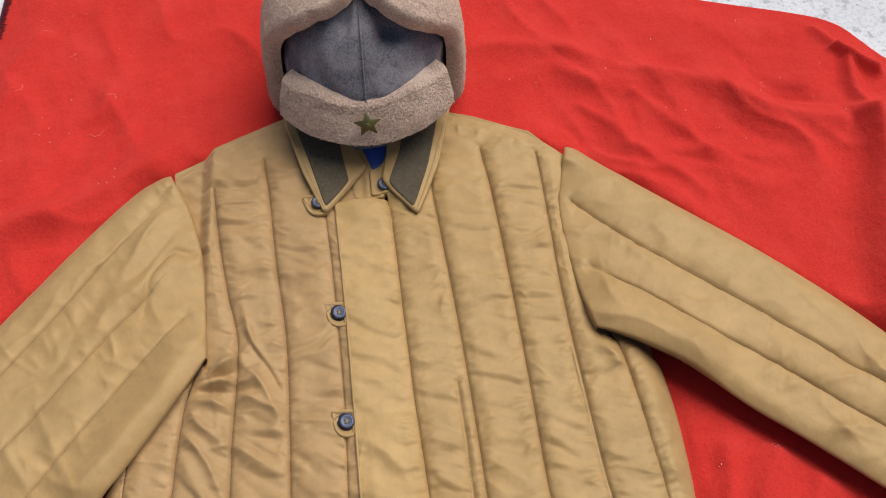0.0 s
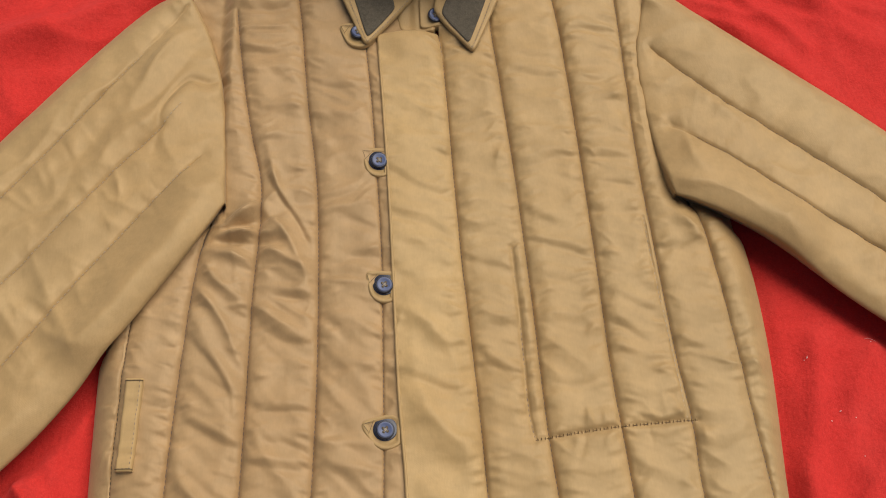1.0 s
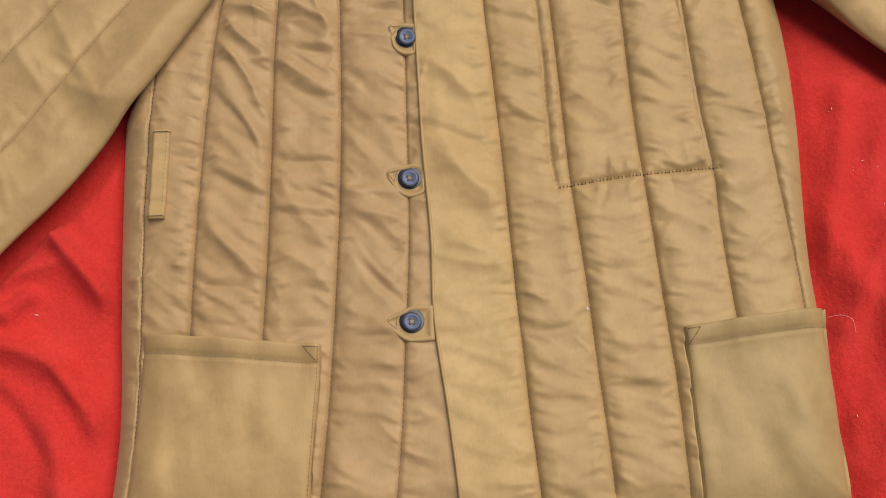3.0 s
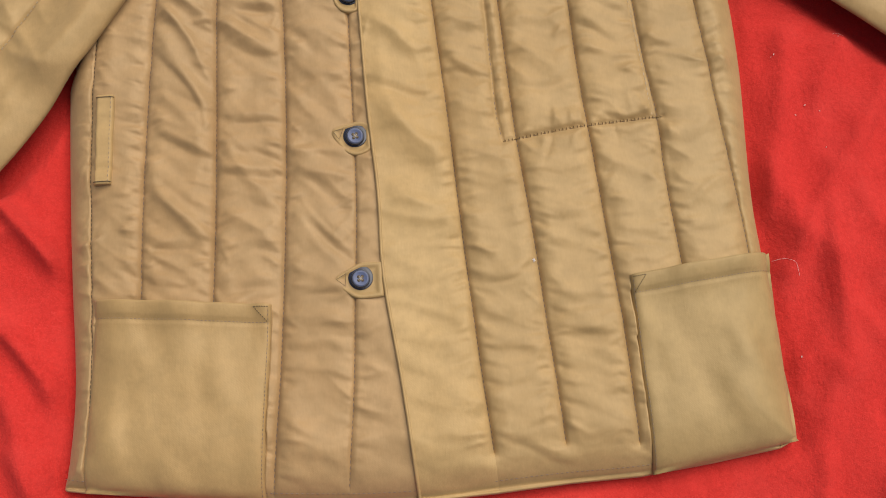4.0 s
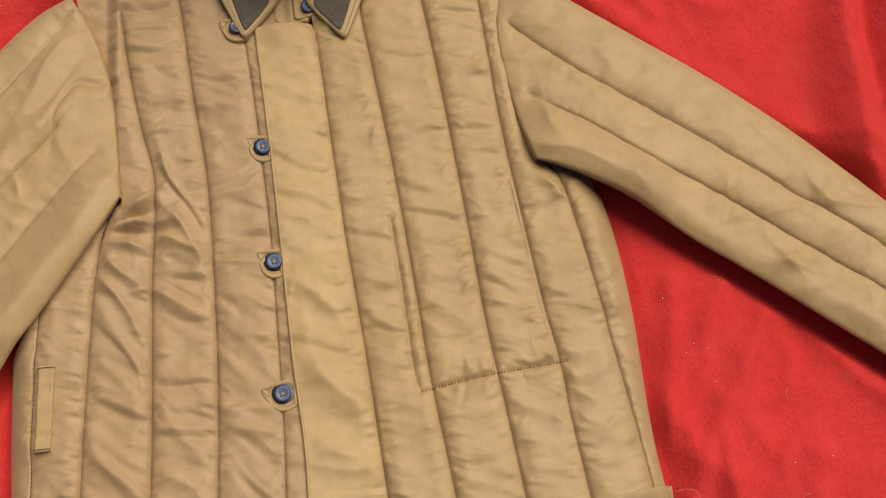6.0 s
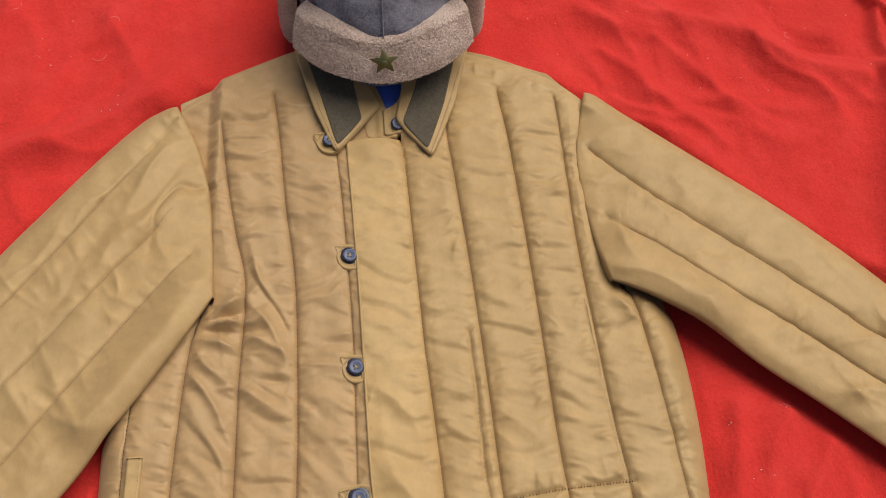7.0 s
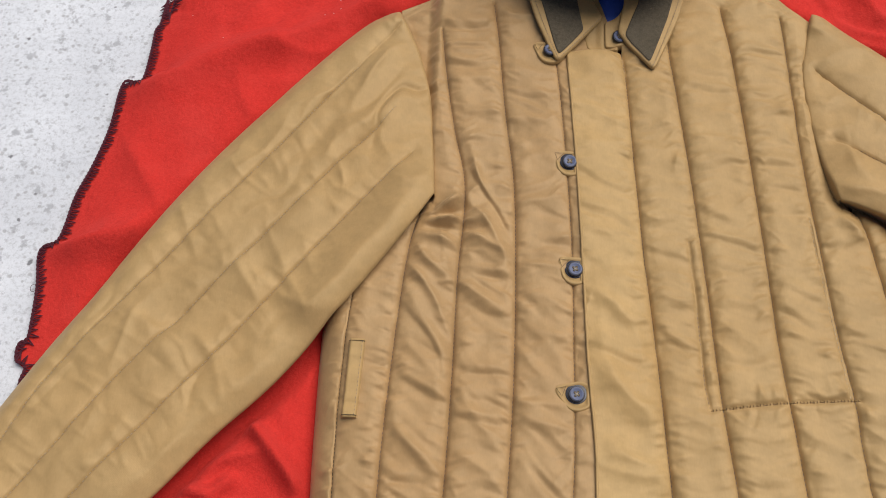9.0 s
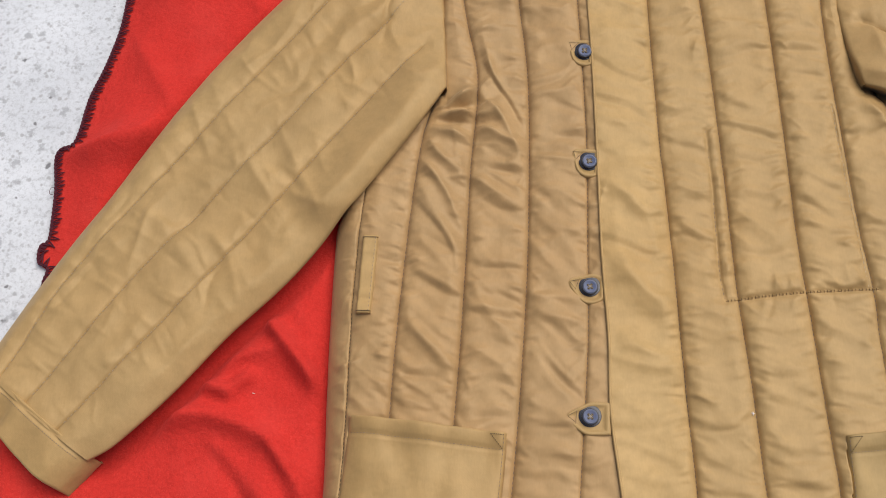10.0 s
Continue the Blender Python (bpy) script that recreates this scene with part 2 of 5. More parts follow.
def concrete():
    m, nt, bsdf, co = material("concrete", 0.9, 0.25)
    base = mix(nt, ramp(nt, tex_noise(nt, co, 7.0, 5.0, 0.6), [(0.3, (0, 0, 0)), (0.7, (1, 1, 1))]), (0.55, 0.572, 0.612), (0.70, 0.726, 0.770))
    grain = tex_noise(nt, co, 210.0, 5.0, 0.75)
    base = mix(nt, ramp(nt, grain, [(0.36, (0.38, 0.38, 0.38)), (0.52, (0, 0, 0))]), base, (0.30, 0.31, 0.32))
    v = nt.nodes.new("ShaderNodeTexVoronoi")
    v.inputs["Scale"].default_value = 42.0
    nt.links.new(co, v.inputs["Vector"])
    warp = tex_noise(nt, co, 160.0, 3.0, 0.6)
    spots = ramp(nt, added(nt, v.outputs[0], warp), [(0.60, (0.75, 0.75, 0.75)), (0.76, (0, 0, 0))])
    base = mix(nt, spots, base, (0.34, 0.35, 0.375))
    v2 = nt.nodes.new("ShaderNodeTexVoronoi")
    v2.inputs["Scale"].default_value = 105.0
    nt.links.new(co, v2.inputs["Vector"])
    small = ramp(nt, added(nt, v2.outputs[0], tex_noise(nt, co, 60.0, 3.0, 0.6)), [(0.60, (0.7, 0.7, 0.7)), (0.74, (0, 0, 0))])
    base = mix(nt, small, base, (0.34, 0.345, 0.36))
    scuff = tex_noise(nt, co, 30.0, 4.0, 0.6, stretch=(0.25, 1.6, 1.0), turn=0.4)
    base = mix(nt, ramp(nt, scuff, [(0.52, (0, 0, 0)), (0.68, (0.22, 0.22, 0.22))]), base, (0.78, 0.80, 0.84))
    flecks = tex_noise(nt, co, 130.0, 3.0, 0.65)
    base = mix(nt, ramp(nt, flecks, [(0.34, (0.6, 0.6, 0.6)), (0.44, (0, 0, 0))]), base, (0.38, 0.39, 0.42))
    pits = ramp(nt, tex_noise(nt, co, 75.0, 2.0, 0.5), [(0.24, (0.9, 0.9, 0.9)), (0.31, (0, 0, 0))])
    base = mix(nt, pits, base, (0.16, 0.16, 0.17))
    nt.links.new(base, bsdf.inputs["Base Color"])
    bump(nt, bsdf, [(grain, 0.4, 0.0012), (spots, -0.3, 0.001)])
    return m


KHAKI = (0.392, 0.256, 0.106)
M_KHAKI = cotton("khaki_twill", KHAKI)
# Left front: weave sheen and the body's curve put into a browner, darker tone.
M_KHAKI_WARM = cotton("shaded_warm_khaki", (0.380, 0.242, 0.108), 0.16)
M_KHAKI_TRIM = cotton("khaki_trim", (0.392, 0.256, 0.104))
# Right pocket: about a tenth darker than the trim, a touch more olive.
M_KHAKI_DARK_OLIVE = cotton("dark_olive_khaki_twill", (0.352, 0.236, 0.094))
# Brighter khaki: the light on the placket's slope is put into its colour.
M_KHAKI_BRIGHT = cotton("bright_khaki_twill", (0.426, 0.280, 0.114), 0.16)
M_FACING = felted("collar_velveteen", (0.105, 0.086, 0.058), (0.065, 0.054, 0.038), (0.13, 0.11, 0.08), 260.0, 0.3, 0.0005)
M_THREAD = plain("grey_thread", (0.235, 0.178, 0.135), 0.8, 0.2)
M_THREAD_PALE = plain("pale_thread", (0.42, 0.35, 0.26), 0.8, 0.2)
M_THREAD_BASTE = plain("brown_thread", (0.150, 0.092, 0.040), 0.85, 0.2)
M_THREAD_DARK = plain("dark_thread", (0.10, 0.075, 0.045), 0.8, 0.2)
M_RED = felted("red_wool", (0.580, 0.034, 0.0265), (0.480, 0.026, 0.020), (0.625, 0.054, 0.044), 260.0, 0.30, 0.0012, 0.45)
M_OVERLOCK = plain("maroon_thread", (0.080, 0.016, 0.026), 0.8, 0.2)
M_FUR = felted("brown_fleece", (0.60, 0.450, 0.365), (0.28, 0.195, 0.152), (0.82, 0.67, 0.57), 400.0, 0.4, 0.0019)
M_TUFT = felted("fleece_tuft", (0.60, 0.455, 0.36), (0.40, 0.29, 0.225), (0.74, 0.60, 0.50), 400.0, 0.4, 0.0005)
M_WOOL = felted("grey_wool", (0.190, 0.184, 0.212), (0.066, 0.065, 0.080), (0.42, 0.39, 0.41), 420.0, 0.35, 0.0007)
M_BUTTON = plain("navy_plastic", (0.012, 0.016, 0.032), 0.3, 0.5, 0.1)
M_BUTTON_FACE = plain("slate_blue_plastic", (0.078, 0.098, 0.178), 0.38, 0.5, 0.2, 500.0)
M_BLUE = cotton("blue_cotton", (0.060, 0.130, 0.52), 0.1)
M_STAR = plain("olive_enamel", (0.090, 0.085, 0.024), 0.45, 0.5)
M_LINT = plain("white_lint", (0.75, 0.70, 0.68), 0.9, 0.1)
M_LINING = plain("pale_lining", (0.62, 0.58, 0.50), 0.9, 0.1)
M_CONCRETE = concrete()

# ---------------------------------------------------------------- the lines of the jacket, laid flat
SHOULDER_L = [(-0.02, 0.543), (-0.055, 0.530), (-0.097, 0.511), (-0.148, 0.487), (-0.192, 0.458)]
SHOULDER_R = [(0.10, 0.526), (0.139, 0.513), (0.201, 0.489), (0.240, 0.465), (0.266, 0.443)]
YOKE_L = [(x, y - 0.010) for x, y in SHOULDER_L[1:]]
YOKE_R = [(x, y - 0.010) for x, y in SHOULDER_R[:-1]]
HEM = [(-0.242, -0.270), (-0.157, -0.283), (-0.050, -0.293), (0.035, -0.296), (0.139, -0.290), (0.225, -0.287), (0.310, -0.276), (0.339, -0.268)]
EDGE_L = [(-0.235, 0.250), (-0.243, 0.150), (-0.245, 0.066), (-0.243, -0.036), (-0.240, -0.109), (-0.236, -0.190), (-0.239, -0.247), (-0.243, -0.272)]
SIDE = [(-0.205, 0.240), (-0.215, 0.112), (-0.219, 0.050), (-0.220, -0.040), (-0.218, -0.121), (-0.219, -0.204), (-0.224, -0.275)]
ARM_L = [(-0.192, 0.448), (-0.172, 0.406), (-0.159, 0.366), (-0.150, 0.322), (-0.143, 0.239), (-0.140, 0.195)]
S3 = [(-0.193, 0.463), (-0.182, 0.408), (-0.171, 0.366), (-0.163, 0.322), (-0.158, 0.245), (-0.156, 0.195), (-0.164, 0.150), (-0.170, 0.080), (-0.174, 0.010), (-0.177, -0.060), (-0.178, -0.126), (-0.180, -0.280)]
S1 = [(-0.150, 0.486), (-0.144, 0.436), (-0.134, 0.355), (-0.123, 0.289), (-0.112, 0.238), (-0.110, 0.192), (-0.114, 0.122), (-0.115, 0.030), (-0.117, -0.060), (-0.120, -0.135), (-0.126, -0.288)]
S2 = [(-0.090, 0.514), (-0.086, 0.466), (-0.079, 0.410), (-0.071, 0.320), (-0.060, 0.225), (-0.057, 0.120), (-0.057, 0.021), (-0.060, -0.070), (-0.064, -0.146), (-0.069, -0.213), (-0.077, -0.293)]
TAB = [(-0.028, 0.540), (-0.022, 0.440), (-0.015, 0.369), (-0.009, 0.295), (-0.002, 0.162), (-0.001, 0.060), (-0.001, -0.050), (-0.006, -0.148), (-0.010, -0.215), (-0.018, -0.296)]
UNDER = [(0.010, 0.520), (0.020, 0.400), (0.014, 0.300), (0.020, 0.150), (0.026, 0.000), (0.034, -0.120), (0.042, -0.200), (0.050, -0.298)]
PLK = [(-0.005, 0.392), (-0.001, 0.330), (0.005, 0.215), (0.009, 0.105), (0.012, 0.024), (0.017, -0.049), (0.018, -0.118), (0.027, -0.192), (0.033, -0.249), (0.037, -0.298)]
R1 = [(0.055, 0.395), (0.059, 0.350), (0.065, 0.223), (0.071, 0.120), (0.078, 0.022), (0.082, -0.047), (0.087, -0.131), (0.092, -0.199), (0.100, -0.295)]
R1_FULL = [(0.060, 0.528), (0.055, 0.395)] + R1[1:]
R2 = [(0.105, 0.527), (0.106, 0.412), (0.111, 0.350), (0.120, 0.244), (0.125, 0.170), (0.129, 0.100), (0.134, 0.000), (0.142, -0.090), (0.147, -0.161), (0.152, -0.224), (0.156, -0.291)]
R3 = [(0.162, 0.509), (0.167, 0.455), (0.174, 0.390), (0.181, 0.280), (0.187, 0.160), (0.191, 0.055), (0.198, -0.033), (0.204, -0.114), (0.209, -0.182), (0.213, -0.289)]
R4 = [(0.226, 0.480), (0.231, 0.440), (0.233, 0.376), (0.235, 0.253), (0.242, 0.140), (0.248, 0.058), (0.254, 0.004), (0.256, -0.058), (0.261, -0.128), (0.272, -0.282)]
R5 = [(0.262, 0.442), (0.260, 0.409), (0.253, 0.362), (0.257, 0.289), (0.266, 0.235), (0.281, 0.206), (0.291, 0.155), (0.300, 0.080), (0.307, 0.003), (0.314, -0.066), (0.318, -0.122), (0.326, -0.274)]
ARM_R = [(0.265, 0.450), (0.254, 0.409), (0.246, 0.362), (0.249, 0.289), (0.257, 0.228), (0.264, 0.204)]
EDGE_R = [(0.318, 0.250), (0.326, 0.185), (0.333, 0.125), (0.335, 0.050), (0.331, -0.058), (0.333, -0.120), (0.338, -0.193), (0.338, -0.247), (0.340, -0.268)]
STRIP = [(0.113, 0.164), (0.117, 0.088), (0.119, 0.019), (0.123, -0.011)]
STRIP_TOP = [(0.113, 0.164), (0.125, 0.172)]
BASTE = [(0.123, -0.011), (0.191, -0.002), (0.259, 0.003)]
TWIN = [(0.233, 0.190), (0.239, 0.120), (0.245, 0.060), (0.250, 0.003)]
SLEEVE_L_UP = [(-0.190, 0.454), (-0.208, 0.450), (-0.232, 0.434), (-0.280, 0.381), (-0.331, 0.317), (-0.378, 0.256), (-0.428, 0.178), (-0.474, 0.095), (-0.506, 0.042), (-0.540, -0.020), (-0.574, -0.088)]
SLEEVE_L_LOW = [(-0.139, 0.206), (-0.166, 0.1815), (-0.218, 0.1055), (-0.248, 0.0665), (-0.293, 0.0075), (-0.342, -0.0445), (-0.388, -0.1005), (-0.434, -0.1485), (-0.458, -0.1645)]
SL1 = [(-0.190, 0.428), (-0.210, 0.398), (-0.262, 0.325), (-0.314, 0.255), (-0.357, 0.200), (-0.402, 0.137), (-0.462, 0.054), (-0.502, -0.005), (-0.548, -0.104)]
SL2 = [(-0.155, 0.355), (-0.203, 0.291), (-0.252, 0.233), (-0.323, 0.141), (-0.387, 0.059), (-0.438, -0.006), (-0.518, -0.126)]
SL3 = [(-0.146, 0.285), (-0.167, 0.258), (-0.225, 0.186), (-0.286, 0.104), (-0.340, 0.032), (-0.392, -0.034), (-0.484, -0.150)]
SLEEVE_R_UP = [(0.263, 0.457), (0.281, 0.450), (0.311, 0.423), (0.377, 0.366), (0.452, 0.302), (0.522, 0.234), (0.600, 0.144), (0.690, 0.030)]
SLEEVE_R_LOW = [(0.262, 0.206), (0.285, 0.2010), (0.324, 0.1790), (0.358, 0.1560), (0.409, 0.1130), (0.458, 0.0730), (0.539, 0.0010), (0.632, -0.0790)]
SLEEVE_L_LOW = SLEEVE_L_LOW[:1] + [(x + 0.007, y - 0.008) for x, y in SLEEVE_L_LOW[1:]]
SLEEVE_R_LOW = SLEEVE_R_LOW[:1] + [(x - 0.003, y - 0.004) for x, y in SLEEVE_R_LOW[1:]]
SR1 = [(0.249, 0.385), (0.261, 0.370), (0.315, 0.313), (0.378, 0.260), (0.448, 0.201), (0.511, 0.145), (0.575, 0.087), (0.668, 0.000)]
SR2 = [(0.252, 0.285), (0.269, 0.279), (0.326, 0.237), (0.377, 0.194), (0.437, 0.151), (0.485, 0.110), (0.562, 0.044), (0.648, -0.040)]

SR1, SR2 = [[(x, y + 0.004) for x, y in p] for p in (SR1, SR2)]


def cut(points, y_top, y_low=-9.0):
    c = curve(points, 160)
    return c[(c[:, 1] <= y_top) & (c[:, 1] >= y_low)][::2]


BODY_RIM = [curve(p, 50) for p in (SHOULDER_L, SHOULDER_R, EDGE_L, EDGE_R)]
HEM_LINE = curve(HEM, 60)
# Stitched lines: places and how deep they pull the padding in.
BODY_SEAMS = [(cut(SIDE, 0.30), 0.5), (cut(S3, 0.20, -0.262), 1.0), (cut(S1, 0.432, -0.262), 1.0), (cut(S2, 0.464, -0.288), 1.0),
              (cut(TAB, 0.41, -0.292), 0.55), (cut(R1, 0.40, -0.270), 1.0), (cut(R2, 0.45, -0.270), 1.0), (cut(R3, 0.462, -0.268), 1.0),
              (cut(R4, 0.450, -0.250), 0.9), (cut(R5, 0.21, -0.25), 0.9), (curve(YOKE_L, 40), 0.5), (curve(YOKE_R, 40), 0.5), (curve(ARM_L, 40), 0.45), (curve(ARM_R, 40), 0.45),
              (curve(STRIP, 30), 0.8), (curve(STRIP_TOP, 4), 0.5), (curve(BASTE, 30), 0.85), (curve(TWIN, 30), 0.6)]
SLEEVE_SEAMS = [(curve(p, 70), k) for p, k in ((SL1, 0.6), (SL2[1:], 0.6), (SL3[1:], 0.6), (SR1[1:], 0.8), (SR2[1:], 0.8))] + [(curve(ARM_L, 40), 0.6), (curve(ARM_R, 40), 0.6)]
SLEEVE_RIM = [curve(p, 60) for p in (SLEEVE_L_UP, SLEEVE_L_LOW, SLEEVE_R_UP, SLEEVE_R_LOW)]

# Single soft folds in the cloth: from, to, half width, height.
FOLDS = [(-0.142, 0.196, -0.110, 0.214, 0.005, 0.012), (-0.140, 0.190, -0.106, 0.200, 0.004, -0.006), (-0.142, 0.183, -0.104, 0.182, 0.005, 0.012),
         (-0.147, 0.175, -0.108, 0.168, 0.004, -0.005), (-0.152, 0.168, -0.112, 0.148, 0.006, 0.010), (-0.158, 0.148, -0.122, 0.112, 0.006, 0.007),
         (-0.104, 0.250, -0.082, 0.196, 0.005, 0.006), (-0.106, 0.205, -0.068, 0.150, 0.005, 0.006), (-0.098, 0.225, -0.070, 0.175, 0.004, -0.005),
         (-0.102, 0.165, -0.062, 0.140, 0.005, 0.005), (-0.156, 0.128, -0.120, 0.075, 0.005, 0.006),
         (-0.165, 0.110, -0.125, 0.040, 0.009, 0.004), (-0.165, 0.055, -0.122, 0.004, 0.008, 0.004), (-0.110, 0.110, -0.065, 0.080, 0.008, 0.003),
         (-0.105, -0.010, -0.065, -0.060, 0.008, 0.003), (-0.170, -0.030, -0.125, -0.080, 0.009, 0.004), (-0.135, 0.395, -0.085, 0.388, 0.007, 0.003),
         (-0.128, 0.345, -0.075, 0.352, 0.008, 0.003), (-0.075, 0.375, -0.022, 0.365, 0.008, 0.003), (0.020, 0.110, 0.064, 0.060, 0.010, 0.004),
         (0.022, 0.030, 0.074, -0.030, 0.010, 0.004), (0.030, -0.050, 0.080, -0.075, 0.009, 0.003), (0.265, 0.190, 0.292, 0.160, 0.007, 0.005)]
SLEEVE_FOLDS = [(-0.203, 0.300, -0.166, 0.352, 0.0035, -0.006), (-0.185, 0.400, -0.235, 0.330, 0.010, 0.005), (-0.168, 0.360, -0.230, 0.290, 0.009, -0.004), (-0.165, 0.325, -0.250, 0.260, 0.012, 0.005),
                (-0.340, 0.140, -0.300, 0.075, 0.007, 0.003), (-0.300, 0.100, -0.262, 0.080, 0.006, 0.003), (-0.290, 0.135, -0.270, 0.090, 0.006, 0.003),
                (-0.360, 0.050, -0.325, 0.000, 0.007, 0.003), (-0.430, 0.075, -0.380, 0.020, 0.010, 0.003), (0.275, 0.275, 0.285, 0.235, 0.008, 0.005),
                (0.300, 0.320, 0.345, 0.270, 0.010, 0.004), (0.430, 0.130, 0.470, 0.135, 0.006, 0.003), (0.480, 0.090, 0.500, 0.060, 0.006, 0.003)]


def scatter(n, box, slope, length, width, height, seed):
    """Small soft creases scattered over a stretch of cloth."""
    r = random.Random(seed)
    made = []
    for _ in range(n):
        x, y = r.uniform(box[0], box[1]), r.uniform(box[2], box[3])
        ang, l = math.radians(r.uniform(*slope)), r.uniform(*length)
        made.append((x, y, x + l * math.cos(ang), y + l * math.sin(ang), r.uniform(*width), r.uniform(*height) * (1 if r.random() < 0.7 else -0.8)))
    return made


def across(a, b, top, low, gap, lean, height, width, seed):
    """Soft wrinkles that lie across one channel between two stitched lines, one below the other."""
    r = random.Random(seed)
    y, made = top, []
    while y > low:
        xa, xb = by_y(a, np.array([y]))[0, 0], by_y(b, np.array([y]))[0, 0]
        w = xb - xa
        kind = r.random()
        k0, k1 = (0.08, 0.92) if kind < 0.35 else (0.02, r.uniform(0.45, 0.7)) if kind < 0.68 else (r.uniform(0.3, 0.5), 0.98)
        ang = math.tan(math.radians(r.gauss(lean, 26 if lean < -24 else 16)))
        h = r.uniform(*height)
        made.append((xa + k0 * w, y, xa + k1 * w, y + ang * (k1 - k0) * w, r.uniform(*width), h))
        if r.random() < 0.4:
            made.append((xa + k0 * w, y - 0.008, xa + k1 * w, y - 0.008 + ang * (k1 - k0) * w, r.uniform(0.0030, 0.005), -0.6 * h))
        y -= r.uniform(*gap)
    return made


for k, (a, b, top, lean) in enumerate(((S3, S1, 0.40, -26), (S1, S2, 0.44, -14), (S2, TAB, 0.44, -4), (PLK, R1, 0.36, -20), (R1, R2, 0.40, -8), (R2, R3, 0.44, -8), (R3, R4, 0.44, -8), (R4, R5, 0.19, 12), (R5, EDGE_R, 0.18, 0), (SIDE, S3, 0.10, 10))):
    FOLDS += across(a, b, top, -0.255, (0.016, 0.040), lean, (0.0016, 0.0038) if k < 3 else (0.0012, 0.0026) if k == 3 else (0.0010, 0.0027), (0.0050, 0.0095) if k < 3 else (0.0060, 0.0130), 30 + k)
SLEEVE_FOLDS += scatter(70, (-0.52, -0.15, -0.10, 0.42), (20, 75), (0.025, 0.075), (0.004, 0.009), (0.0008, 0.0028), 5)
SLEEVE_FOLDS += scatter(60, (0.25, 0.62, -0.05, 0.43), (-80, 30), (0.018, 0.060), (0.003, 0.008), (0.0010, 0.0036), 6)


def puckers(lines, spacing, length, width, height, lean, seed):
    """Short creases that run off a stitched line to both sides."""
    r = random.Random(seed)
    made = []
    for line in lines:
        steps = np.hypot(*np.diff(line, axis=0).T)
        for q in curve(line, max(3, int(steps.sum() / spacing))):
            i = int(np.argmin(np.hypot(*(line - q).T)))
            d = line[min(i + 1, len(line) - 1)] - line[max(i - 1, 0)]
            across = math.atan2(d[1], d[0]) + math.pi / 2
            for side in (0, math.pi):
                if r.random() < 0.72:
                    ang, l = across + side + math.radians(r.gauss(lean if math.cos(across + side) > 0 else -lean, 22)), r.uniform(*length)
                    x, y = q[0] + r.uniform(-0.002, 0.002), q[1] + r.uniform(-0.006, 0.006)
                    made.append((x, y, x + l * math.cos(ang), y + l * math.sin(ang), r.uniform(*width), r.uniform(*height) * (1 if r.random() < 0.75 else -0.8)))
    return made


FOLDS += puckers([line for line, pull in BODY_SEAMS if pull >= 0.5], 0.0095, (0.007, 0.020), (0.0018, 0.0036), (0.0006, 0.0019), -10, 13)
SLEEVE_FOLDS += puckers([line for line, pull in SLEEVE_SEAMS], 0.0150, (0.010, 0.028), (0.0022, 0.0044), (0.0004, 0.0014), -10, 14)


def folds(x, y, some):
    z = np.zeros(np.shape(x))
    wob = 0.008 * vnoise(x * 26, y * 26, 5)
    px, py = x + wob, y - wob
    lo_x, hi_x, lo_y, hi_y = px.min() - 0.03, px.max() + 0.03, py.min() - 0.03, py.max() + 0.03
    for ax, ay, bx, by, w, h in some:
        if max(ax, bx) < lo_x or min(ax, bx) > hi_x or max(ay, by) < lo_y or min(ay, by) > hi_y:
            continue
        l = math.hypot(bx - ax, by - ay)
        tx, ty = (bx - ax) / l, (by - ay) / l
        mx, my = px - (ax + bx) / 2, py - (ay + by) / 2
        s, t = mx * tx + my * ty, my * tx - mx * ty + 5.0 * math.sin(7919.0 * ax) * (mx * tx + my * ty) ** 2
        z += h * np.exp(0.70 - np.sqrt((t / w) ** 2 * 2.2 + 0.49) - 2.2 * (s / l) ** 2)
    return z


def padding(x, y, seams, w=0.016):
    """How far the padding stands between stitched lines, 0 to 1, and the distance to the nearest line."""
    near, puff = np.full(np.shape(x), 9.0), np.ones(np.shape(x))
    for line, pull in seams:
        d = dist(x, y, line)
        puff = np.minimum(puff, 1 - pull * (1 - np.sin(0.5 * np.pi * np.clip(d / w, 0, 1)) ** 0.68))
        if pull >= 0.5:
            near = np.minimum(near, d / pull)
    return puff, near


POCKETS = [[(-0.2130, -0.1262), (-0.0722, -0.1380), (-0.0830, -0.291), (-0.2245, -0.276)], [(0.216, -0.132), (0.335, -0.118), (0.3405, -0.2700), (0.222, -0.2895)]]


def body_base(x, y):
    sides = np.minimum(dist(x, y, BODY_RIM[2]), dist(x, y, BODY_RIM[3]))
    tops = np.minimum(dist(x, y, BODY_RIM[0]), dist(x, y, BODY_RIM[1]))
    hem = dist(x, y, HEM_LINE)
    z = 0.012 + 0.023 * dome(sides, 0.045)
    z = np.minimum(z, 0.033 + 0.003 * dome(tops, 0.03))
    return np.minimum(z, 0.016 + 0.019 * dome(hem, 0.05))


